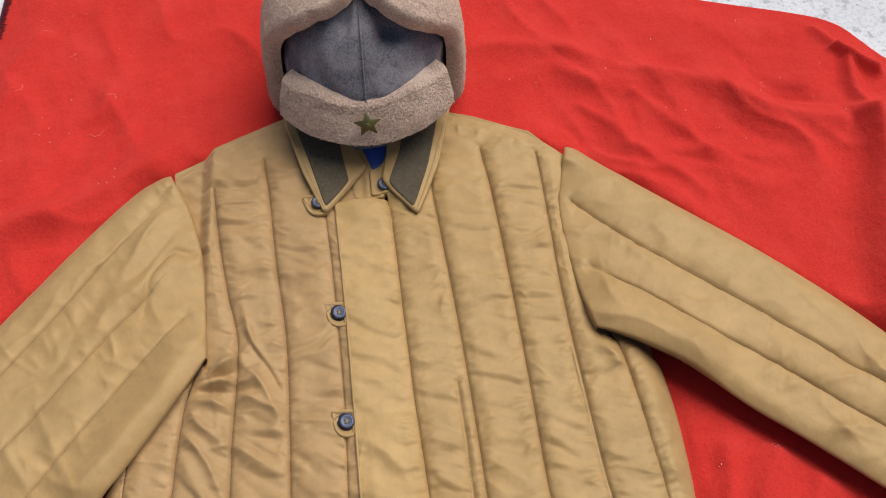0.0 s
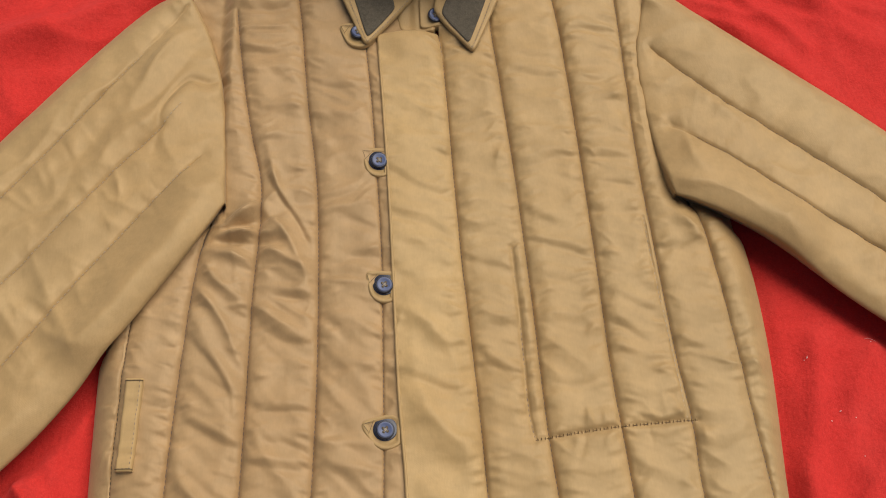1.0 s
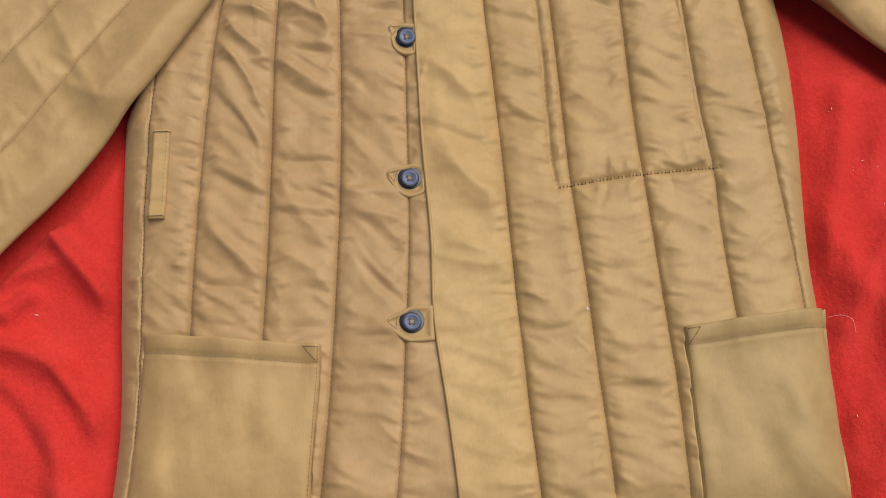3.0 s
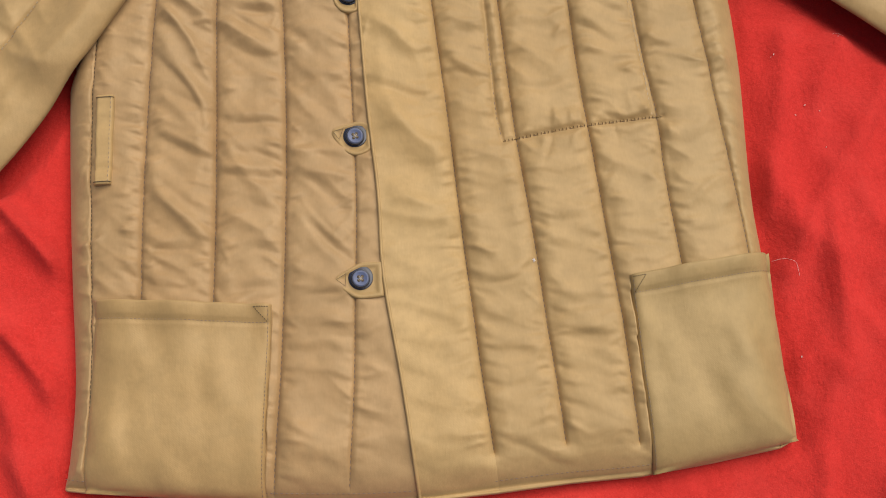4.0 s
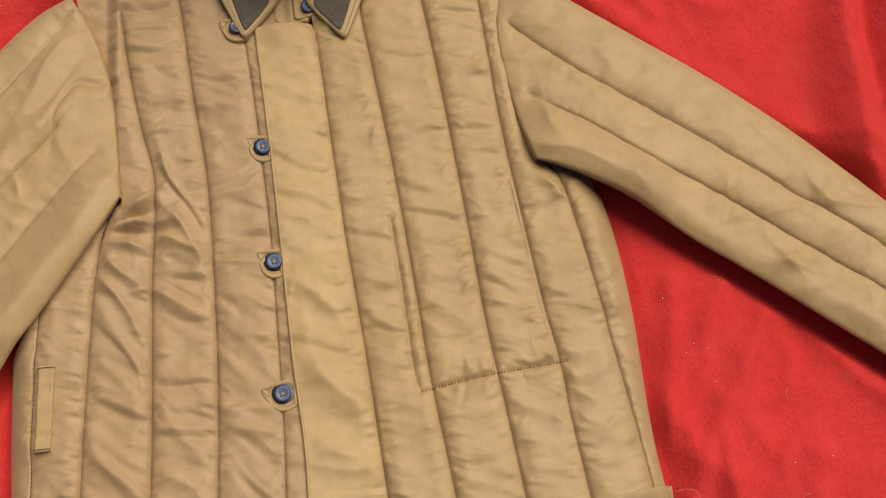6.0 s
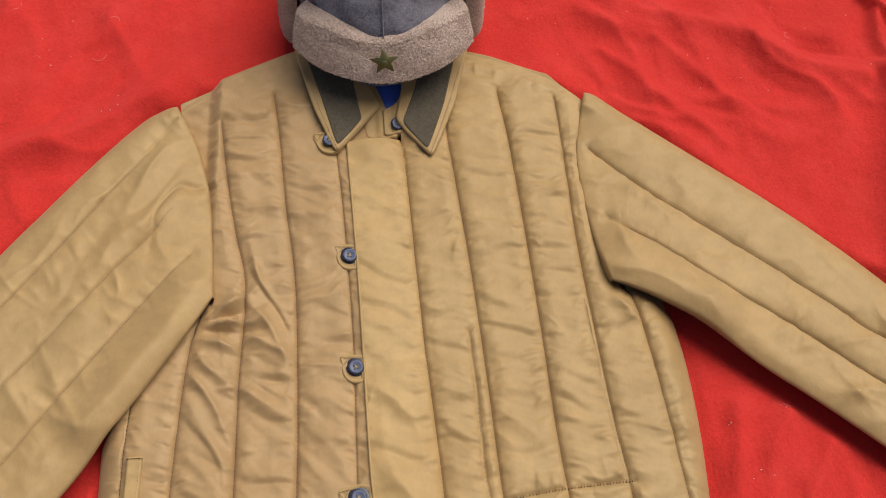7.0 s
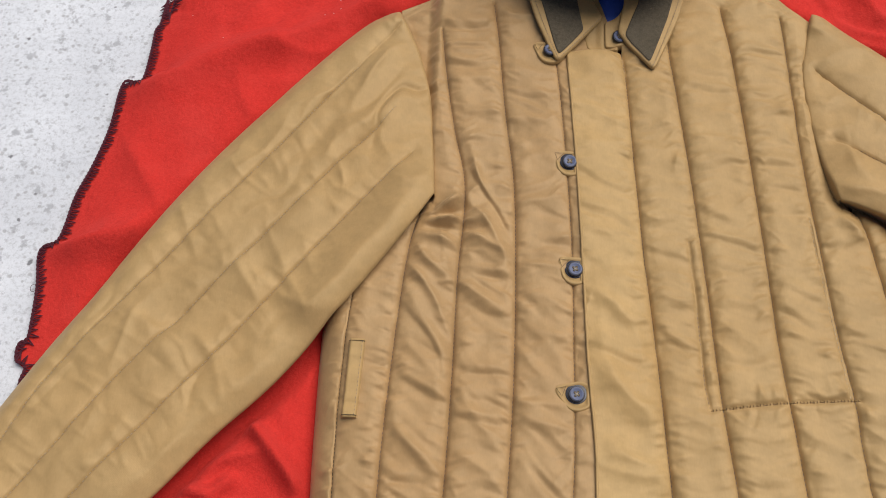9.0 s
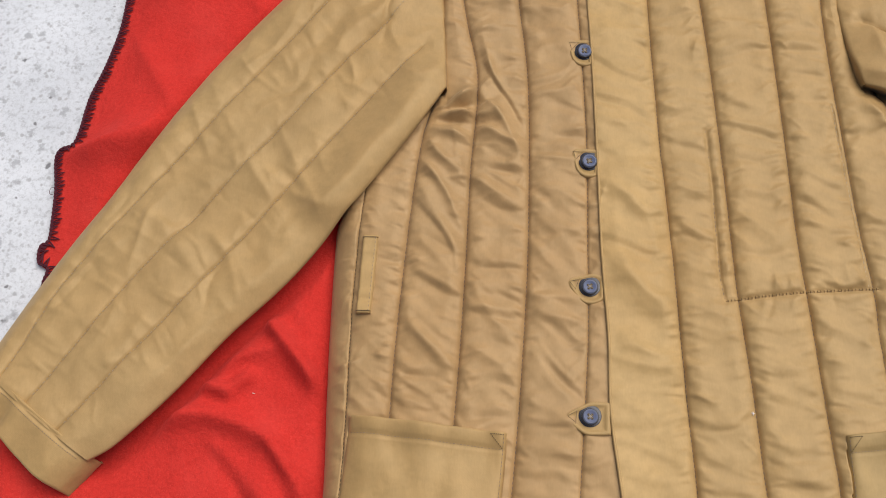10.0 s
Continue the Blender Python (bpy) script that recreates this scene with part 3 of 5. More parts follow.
def body_z(x, y, quilted=1.0):
    base = body_base(x, y)
    puff, near = padding(x, y, BODY_SEAMS)
    rim = np.minimum.reduce([dist(x, y, line) for line in BODY_RIM + [HEM_LINE]])
    soft = 0.15 + 0.85 * step(rim, 0.0, 0.022)
    for quad in POCKETS:
        q = np.array(quad)
        soft = soft * (1 - 0.8 * inside(x, y, q) * step(dist(x, y, [q[0], q[1]]), 0.0, 0.02))
    left = step(x, 0.06, -0.06)
    slant = y + 0.45 * x * left + 0.22 * x
    wx, wy = 0.012 * vnoise(x * 14, y * 14, 9), 0.012 * vnoise(x * 14, y * 14, 19)
    n = vnoise((x + wx) / 0.075, (slant + wy) / 0.040, 3) + 0.45 * vnoise((x + wy) / 0.045, (slant + wx) / 0.022, 13)
    busy = step(vnoise(x / 0.07, y / 0.09, 17), -0.25, 0.6)
    crease = 0.30 - np.abs(vnoise((x + wx) / 0.050, (slant + 2 * wy) / 0.026, 7))
    fine = vnoise((x + wx) / 0.030, (slant + wy) / 0.011, 23)
    waves = 0.0017 * n + (0.0009 + 0.0006 * left) * (0.35 + 0.65 * busy) * crease + 0.0009 * (0.5 + busy) * fine
    lean = y + 0.35 * np.abs(((x * 17.5) % 1.0) - 0.5) * 0.05
    pucker = np.exp(-near / 0.012) * (0.25 + 0.9 * step(near, 0.0, 0.007)) * (0.0024 * vnoise(x / 0.026, lean / 0.0130, 21) + 0.0027 * vnoise(x / 0.02, lean / 0.0045, 22))
    below_r = np.interp(x, [0.262, 0.285, 0.324, 0.384], [0.206, 0.2010, 0.179, 0.134])
    below_l = np.interp(x, [-0.248, -0.218, -0.166, -0.139], [0.0665, 0.1055, 0.1815, 0.206])
    under = step(y - below_r, -0.010, 0.012) * step(x, 0.262, 0.284) + step(y - below_l, -0.010, 0.012) * step(-x, 0.143, 0.160)
    return base - 0.013 * under + quilted * soft * (0.0046 * puff - 0.0015 * np.exp(-(near / 0.0016) ** 2) + waves * (0.4 + 0.6 * puff) + 0.6 * pucker + (0.12 + 0.88 * puff ** 0.7) * folds(x, y, FOLDS))


def sleeve_z(x, y, quilted=1.0):
    rim = np.minimum.reduce([dist(x, y, line) for line in SLEEVE_RIM])
    arm = np.minimum(dist(x, y, curve(ARM_L, 30)), dist(x, y, curve(ARM_R, 30)))
    puff, near = padding(x, y, SLEEVE_SEAMS, 0.018)
    soft = 0.15 + 0.85 * step(rim, 0.0, 0.022)
    along = np.where(x < 0.05, 0.62 * x + 0.78 * y, 0.75 * x - 0.66 * y)
    across = np.where(x < 0.05, -0.78 * x + 0.62 * y, 0.66 * x + 0.75 * y)
    wx, wy = 0.014 * vnoise(x * 13, y * 13, 39), 0.014 * vnoise(x * 13, y * 13, 49)
    n = vnoise((across + wx) / 0.055, (along + 0.5 * across + wy) / 0.050, 31) + 0.4 * vnoise((across + wy) / 0.030, (along + wx) / 0.024, 32)
    busy = step(vnoise(x / 0.08, y / 0.08, 37), -0.1, 0.6)
    crease = 0.30 - np.abs(vnoise((across + wx) / 0.035, (along - 0.5 * across + wy) / 0.030, 33))
    on_body = 0.017 * np.exp(-(dist(x, y, [(-0.150, 0.20), (-0.235, 0.085)]) / 0.032) ** 2) + 0.018 * np.exp(-(dist(x, y, [(0.28, 0.20), (0.345, 0.165)]) / 0.05) ** 2)
    on_body = on_body + 0.007 * np.exp(-(dist(x, y, [(-0.190, 0.452), (-0.186, 0.440)]) / 0.02) ** 2) + 0.007 * np.exp(-(dist(x, y, [(0.265, 0.454), (0.262, 0.442)]) / 0.02) ** 2)
    top = 0.011 + 0.004 * step(arm, 0.0, 0.05)
    d_up, d_low = np.minimum(dist(x, y, SLEEVE_RIM[0]), dist(x, y, SLEEVE_RIM[2])), np.minimum(dist(x, y, SLEEVE_RIM[1]), dist(x, y, SLEEVE_RIM[3]))
    droop = 0.0020 * (1 - step(d_low / (d_low + d_up + 1e-6), 0.0, 0.55)) * step(arm, 0.03, 0.16)
    rise = np.minimum(dome(d_up, 0.034), 0.55 + 0.45 * dome(d_low, 0.020))
    return 0.0258 - droop + 0.0008 * step(arm, 0.0, 0.04) + on_body + top * rise + quilted * soft * (0.0050 * puff - 0.0012 * np.exp(-(near / 0.0014) ** 2) + 0.0026 * n + 0.0020 * (0.3 + 0.7 * busy) * crease + 0.0009 * np.exp(-near / 0.010) * vnoise(along / 0.008, across / 0.03, 41) + (0.12 + 0.88 * puff ** 0.7) * folds(x, y, SLEEVE_FOLDS))


def ruled(a, b, height, rows, cols, lift=0.0, quilted=1.0):
    """A cloth strip between two lines; it follows the heights given."""
    a, b = curve(a, rows), curve(b, rows)
    u = np.linspace(0, 1, cols)[None, :, None]
    p = a[:, None] * (1 - u) + b[:, None] * u
    z = height(p[..., 0], p[..., 1], quilted) + lift
    return np.concatenate([p, z[..., None]], -1)


# ---------------------------------------------------------------- ground
bm = bmesh.new()
bmesh.ops.create_grid(bm, x_segments=24, y_segments=24, size=150.0)
ground = part("ground", bm, M_CONCRETE)
tagged(ground, "pale grey speckled concrete paving outdoors", "ground", kind="structure")

# ---------------------------------------------------------------- blanket
JACKET_POLY = np.vstack([curve(SLEEVE_L_UP, 30), curve(SLEEVE_L_LOW, 30)[::-1], curve(EDGE_L, 20)[6:], curve(HEM, 20), curve(EDGE_R, 20)[::-1][:-4], curve(SLEEVE_R_LOW, 30), curve(SLEEVE_R_UP, 30)[::-1], curve(SHOULDER_R, 10)[::-1], curve(SHOULDER_L, 10)])
BLANKET_LEFT = [(-0.66, -0.8), (-0.63, -0.45), (-0.6, -0.2), (-0.572, -0.07), (-0.545, -0.006), (-0.543, 0.009), (-0.541, 0.024), (-0.551, 0.028), (-0.554, 0.041), (-0.552, 0.05), (-0.546, 0.053), (-0.546, 0.072), (-0.549, 0.11), (-0.555, 0.146), (-0.55, 0.158), (-0.539, 0.163), (-0.535, 0.18), (-0.531, 0.219), (-0.52, 0.258), (-0.512, 0.299), (-0.509, 0.329), (-0.508, 0.361), (-0.503, 0.373), (-0.486, 0.372), (-0.483, 0.413), (-0.483, 0.446), (-0.479, 0.455), (-0.475, 0.493), (-0.469, 0.47), (-0.46, 0.56), (-0.455, 0.676), (-0.443, 0.739), (-0.436, 0.955)]
BLANKET_RIGHT = [(0.92, -0.80), (0.90, -0.40), (0.88, 0.00), (0.82, 0.30), (0.75, 0.47), (0.700, 0.570), (0.680, 0.610)]
BLANKET_TOP = [(-0.436, 0.955), (0.000, 0.838), (0.262, 0.766), (0.400, 0.727), (0.510, 0.697), (0.610, 0.668), (0.655, 0.645), (0.680, 0.610)]
# Folds of the blanket: from, to, half width, height.
BLANKET_FOLDS = [(-0.325, -0.027, -0.226, -0.104, 0.010, 0.019), (-0.390, -0.096, -0.330, -0.118, 0.009, 0.014), (-0.330, -0.118, -0.313, -0.101, 0.008, 0.012), (-0.410, -0.124, -0.289, -0.153, 0.013, 0.014), (-0.289, -0.153, -0.262, -0.185, 0.012, 0.014),
                 (-0.500, 0.345, -0.326, 0.424, 0.030, 0.016), (-0.326, 0.424, -0.215, 0.478, 0.022, 0.014), (0.160, 0.635, 0.300, 0.612, 0.020, 0.011),
                 (0.300, 0.612, 0.400, 0.566, 0.022, 0.012), (0.400, 0.566, 0.600, 0.480, 0.024, 0.011), (0.295, 0.530, 0.338, 0.500, 0.008, 0.005),
                 (0.338, 0.500, 0.430, 0.392, 0.009, 0.006), (0.360, 0.545, 0.470, 0.430, 0.009, 0.005), (0.640, 0.470, 0.605, 0.170, 0.026, 0.030),
                 (0.690, 0.440, 0.650, 0.240, 0.030, 0.034), (0.455, 0.040, 0.355, -0.130, 0.014, 0.008)]
BLANKET_FOLDS_LOW = [(0.378, 0.090, 0.338, -0.080, 0.011, 0.006), (0.395, -0.040, 0.392, -0.200, 0.013, 0.007), (0.392, -0.200, 0.345, -0.310, 0.012, 0.008),
                     (0.480, -0.120, 0.420, -0.300, 0.018, 0.009), (-0.555, 0.150, -0.450, 0.166, 0.016, 0.020), (-0.340, -0.090, -0.285, -0.066, 0.009, 0.007), (-0.285, -0.066, -0.240, -0.095, 0.009, 0.007),
                     (-0.480, 0.560, -0.380, 0.700, 0.018, 0.007), (-0.460, 0.480, -0.420, 0.600, 0.014, 0.007), (0.645, 0.602, 0.690, 0.555, 0.009, 0.018), (0.618, 0.645, 0.652, 0.602, 0.010, 0.010), (0.640, 0.590, 0.590, 0.545, 0.024, 0.006), (0.662, 0.585, 0.640, 0.470, 0.012, 0.014), (-0.300, -0.200, -0.260, -0.300, 0.016, 0.010)]


BLANKET_CREASES = scatter(30, (0.24, 0.58, 0.44, 0.66), (-55, -5), (0.04, 0.13), (0.007, 0.015), (0.0024, 0.0065), 7)
BLANKET_CREASES += scatter(34, (0.34, 0.60, -0.30, 0.12), (-125, -60), (0.03, 0.11), (0.006, 0.014), (0.0030, 0.0070), 8)
BLANKET_CREASES += scatter(9, (-0.42, -0.26, -0.28, 0.02), (-60, -20), (0.04, 0.09), (0.006, 0.011), (0.004, 0.009), 9)
BLANKET_CREASES += scatter(12, (-0.48, -0.20, 0.42, 0.74), (20, 80), (0.04, 0.12), (0.007, 0.013), (0.002, 0.005), 10)


BLANKET_SIDE = [(-0.66, -0.80), (-0.63, -0.45), (-0.60, -0.20), (-0.560, 0.00), (-0.545, 0.12), (-0.510, 0.30), (-0.472, 0.48), (-0.457, 0.62), (-0.436, 0.955)]
EDGE_LINE = curve(BLANKET_LEFT, 900)
EDGE_LINE = EDGE_LINE[np.argsort(EDGE_LINE[:, 1], kind="stable")]
TOP_LINE = curve(BLANKET_TOP, 200)


def edge_x(y):
    """Where the blanket's stepped left edge lies at a given y."""
    return np.interp(y, EDGE_LINE[:, 1], EDGE_LINE[:, 0])


def blanket_z(x, y):
    flat = (0.12 + 0.88 * step(x - edge_x(y), 0.0, 0.06)) * (0.25 + 0.75 * step(np.interp(x, TOP_LINE[:, 0], TOP_LINE[:, 1]) - y, 0.0, 0.05))
    out = dist(x, y, np.vstack([JACKET_POLY, JACKET_POLY[:1]]))
    clear = np.where(inside(x, y, JACKET_POLY), 0.0, step(out, 0.0, 0.018))
    hat_clear = step(np.hypot((x - 0.042) / 0.16, (y - 0.57) / 0.16), 0.8, 1.2)
    wx, wy = 0.016 * vnoise(x * 9, y * 9, 5), 0.016 * vnoise(x * 9, y * 9, 6)
    z = np.zeros(np.shape(x))
    for ax, ay, bx, by, w, h in BLANKET_FOLDS + BLANKET_FOLDS_LOW:
        w, h = 0.85 * w, 0.95 * h
        d = dist(x + wx, y + wy, [(ax, ay), (bx, by)])
        z = np.maximum(z, 1.0 * h * np.exp(-(d / (0.95 * w)) ** 1.5)) + 0.15 * h * np.exp(-(d / w) ** 2)
    z = z + folds(x + wx, y + wy, BLANKET_CREASES)
    z = z + 0.010 * (0.8 + vnoise(x / 0.21, y / 0.21, 51)) * 0.5
    z = z + 0.0075 * (1 - np.abs(vnoise((x + 0.6 * y + 2 * wx) / 0.085, (y - 0.6 * x + 2 * wy) / 0.17, 55))) ** 2 + 0.0028 * (1 - np.abs(vnoise((x + 0.3 * y + wx) / 0.05, (y - 0.5 * x + wy) / 0.08, 57))) + 0.0012 * vnoise((x + wy) / 0.05, (y + wx) / 0.03, 56)
    z = z + 0.0004 * vnoise(x / 0.008, y / 0.008, 58)
    return 0.0035 + np.maximum(z, 0.0) * clear * hat_clear * flat


rows, cols = 460, 330
left, right = curve(BLANKET_SIDE, rows), curve(BLANKET_RIGHT, rows)
u = np.linspace(0, 1, cols)
top = curve(BLANKET_TOP, cols)
g = left[:, None] * (1 - u[None, :, None]) + right[:, None] * u[None, :, None]
# The top edge bows outwards; let the last rows follow it.
straight = left[-1] * (1 - u[:, None]) + right[-1] * u[:, None]
g += np.linspace(0, 1, rows)[:, None, None] ** 6 * (top - straight)[None]
# The stepped left edge shifts only the strip of cloth along it.
g[..., 0] += (edge_x(left[:, 1]) - left[:, 0])[:, None] * np.exp(-u * 1.3 / 0.03)[None]
bz = blanket_z(g[..., 0], g[..., 1])
g = skirt(np.concatenate([g, bz[..., None]], -1), {"l": 0.0034, "r": 0.0034, "b": 0.0034, "t": 0.0034})
blanket = sheet("blanket", g, M_RED)
tagged(blanket, "rumpled bright red wool blanket spread on concrete", "blanket")


def overlock(line, tooth, pitch):
    """Edge cord with slanted teeth that reach into the cloth."""
    length = np.linalg.norm(np.diff(line, axis=0), axis=1).sum()
    n = int(length / pitch)
    p = curve(line, n)
    t = np.gradient(p, axis=0)
    t /= np.linalg.norm(t, axis=1)[:, None]
    inward = np.stack([t[:, 1], -t[:, 0]], 1)
    segs = []
    for i in range(n - 1):
        k = tooth * (0.8 + 0.4 * RNG.rand())
        q = p[i] + inward[i] * k + t[i] * pitch * (0.9 + 0.5 * RNG.rand())
        pts = np.array([p[i] - inward[i] * 0.0006, q, p[i + 1] - inward[i] * 0.0006])
        z = blanket_z(pts[:, 0], pts[:, 1]) + 0.0015
        v = [(*pts[k2], z[k2]) for k2 in range(3)]
        segs += [(v[0], v[1]), (v[1], v[2])]
        for off in (0.0, 0.0010, 0.0020):
            segs.append([(*(c + inward[i] * off), h + 0.0004) for c, h in ((p[i], z[0]), (p[i + 1], z[2]))])
    return segs


lc = curve(BLANKET_LEFT, 600)
lc = lc[lc[:, 1] > -0.45]
part("overlock_stitching", threads(overlock(lc, 0.0100, 0.0046), 0.0008), M_OVERLOCK, blanket, "dark maroon zigzag edge stitching")
tc = curve(BLANKET_TOP, 120)
tc = tc[tc[:, 0] < 0.37]
part("overlock_stitching", threads(overlock(tc, 0.010, 0.0045), 0.0007), M_OVERLOCK, blanket, "dark maroon zigzag edge stitching")

# ---------------------------------------------------------------- jacket
jacket = tagged(new("jacket"), "khaki quilted padded cotton jacket laid flat on red blanket", "jacket")
jacket.location = (0.04, 0.10, 0.004)


def stitching(line, height, parent, mat=None, pitch=0.0044, fill=0.62, radius=0.00042, lift=0.0006, label=""):
    """A row of short stitches along a line on the cloth."""
    length = np.linalg.norm(np.diff(line, axis=0), axis=1).sum()
    n = max(2, int(length / pitch))
    p = curve(line, 2 * n + 1)
    a, b = p[0:-1:2], p[0:-1:2] + (p[2::2] - p[0:-1:2]) * fill
    za, zb = height(a[:, 0], a[:, 1]) + lift, height(b[:, 0], b[:, 1]) + lift
    segs = [((*a[i], za[i]), (*b[i], zb[i])) for i in range(n)]
    return part("stitching", threads(segs, radius), mat or M_THREAD, parent, label)


def lining(name, a, b, parent, label, lo=0.0052, inset=0.02):
    a, b = curve(a, 60), curve(b, 60)
    u = np.linspace(inset, 1 - inset, 12)[None, :, None]
    p = a[:, None] * (1 - u) + b[:, None] * u
    g = np.concatenate([p, np.full(p.shape[:2] + (1,), lo)], -1)
    return sheet(name, skirt(g, {"l": 0.001, "r": 0.001}), M_LINING, parent, label)


panel_l = lining("front_panel", EDGE_L, [(0.02, 0.26), (0.03, -0.29)], jacket, "quilted front panel with pale lining")
panel_r = lining("front_panel", [(0.03, 0.26), (0.04, -0.29)], EDGE_R, jacket, "quilted front panel with pale lining")

ROWS_BODY = 500
strips = [(EDGE_L, SIDE, panel_l, 16), (SIDE, [(-0.150, 0.245)] + S3[5:], panel_l, 22), (S3, S1, panel_l, 28), (S1, S2, panel_l, 30), (S2, TAB, panel_l, 30), (TAB, UNDER, panel_l, 16),
          (R1_FULL, R2, panel_r, 28), (R2, R3, panel_r, 32), (R3, R4, panel_r, 32), (R4, R5, panel_r, 24), ([(0.266, 0.235)] + R5[5:], EDGE_R, panel_r, 16)]
for k, (a, b, parent, n) in enumerate(strips):
    name = "side_panel" if k == 0 else "button_stand" if k == 5 else "quilt_channel"
    low = 0.0002 if k == 5 else 0.0
    free = "t" + ("b" if k not in (0, 1, 10) else "") + ("l" if k == 0 else "") + ("r" if k == 10 else "")
    g = ruled(a, b, body_z, ROWS_BODY, n * 8 // 5, low)
    if k in (2, 9):
        # Past the armhole the cloth goes down under the sleeve.
        arm_x = by_y(ARM_L if k == 2 else ARM_R, g[..., 1].ravel())[:, 0].reshape(g.shape[:2])
        past = (arm_x - g[..., 0]) if k == 2 else (g[..., 0] - arm_x)
        g[..., 2] -= (0.011 if k == 2 else 0.006) * step(past, 0.0, 0.0035) * step(g[..., 1], 0.195, 0.215)
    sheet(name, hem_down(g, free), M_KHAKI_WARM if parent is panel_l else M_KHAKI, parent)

# The placket lies over the button stand; its free edge stands proud.
g = ruled(PLK, R1, body_z, ROWS_BODY, 50)
u = np.linspace(0, 1, g.shape[1])[None, :]
g[..., 2] += 0.0028 * (1 - u) ** 0.7
g[..., 2] += 0.0010 * vnoise(g[..., 0] / 0.03, g[..., 1] / 0.05, 61) + 0.0045 * step(g[..., 1], 0.350, 0.392) * np.sin(np.pi * np.clip(u * 0.9 + 0.1, 0, 1)) ** 0.7
placket = sheet("placket", skirt(hem_down(g, "t"), {"l": 0.0060, "b": 0.009}), M_KHAKI_BRIGHT, jacket, "broad plain front placket, its lit look put into the colour")
# Rolled fold along the placket's free edge
roll = curve(PLK, 150)
roll_z = body_z(roll[:, 0], roll[:, 1]) + 0.0025 + 0.0010 * vnoise(roll[:, 0] / 0.03, roll[:, 1] / 0.05, 61)
roll = np.column_stack([roll[:, 0] + 0.0004, roll[:, 1], roll_z])
part("rolled_edge", cord(roll, 0.0014, 8), M_KHAKI_TRIM, placket)

for line, pull in BODY_SEAMS:
    if pull >= 0.55 and pull != 0.6:
        stitching(line, body_z, panel_l if line[:, 0].mean() < 0.02 else panel_r, radius=0.00036)
stitching(cut(SIDE, 0.20, -0.27), body_z, panel_l, M_THREAD_DARK, 0.004, 0.75, 0.00035)
stitching(curve(TWIN, 60), body_z, panel_r, M_THREAD_PALE, radius=0.00034)
base_line = curve(BASTE, 90)
base_n = np.array([-0.06, 1.0])
segs = []
for i, (p, q) in enumerate(zip(base_line, base_line[1:])):
    za, zb = float(body_z(p[0], p[1])) + 0.0006, float(body_z(q[0], q[1])) + 0.0006
    segs.append(((*p, za), (*q, zb)))
    if i % 2:
        ends = [p + base_n * k + (0.0006, 0) for k in (-0.0010, 0.0012)]
        segs.append([(*e, float(body_z(e[0], e[1])) + 0.0004) for e in ends])
part("stitching", threads(segs, 0.00046), M_THREAD_BASTE, panel_r, "brown chain stitching")

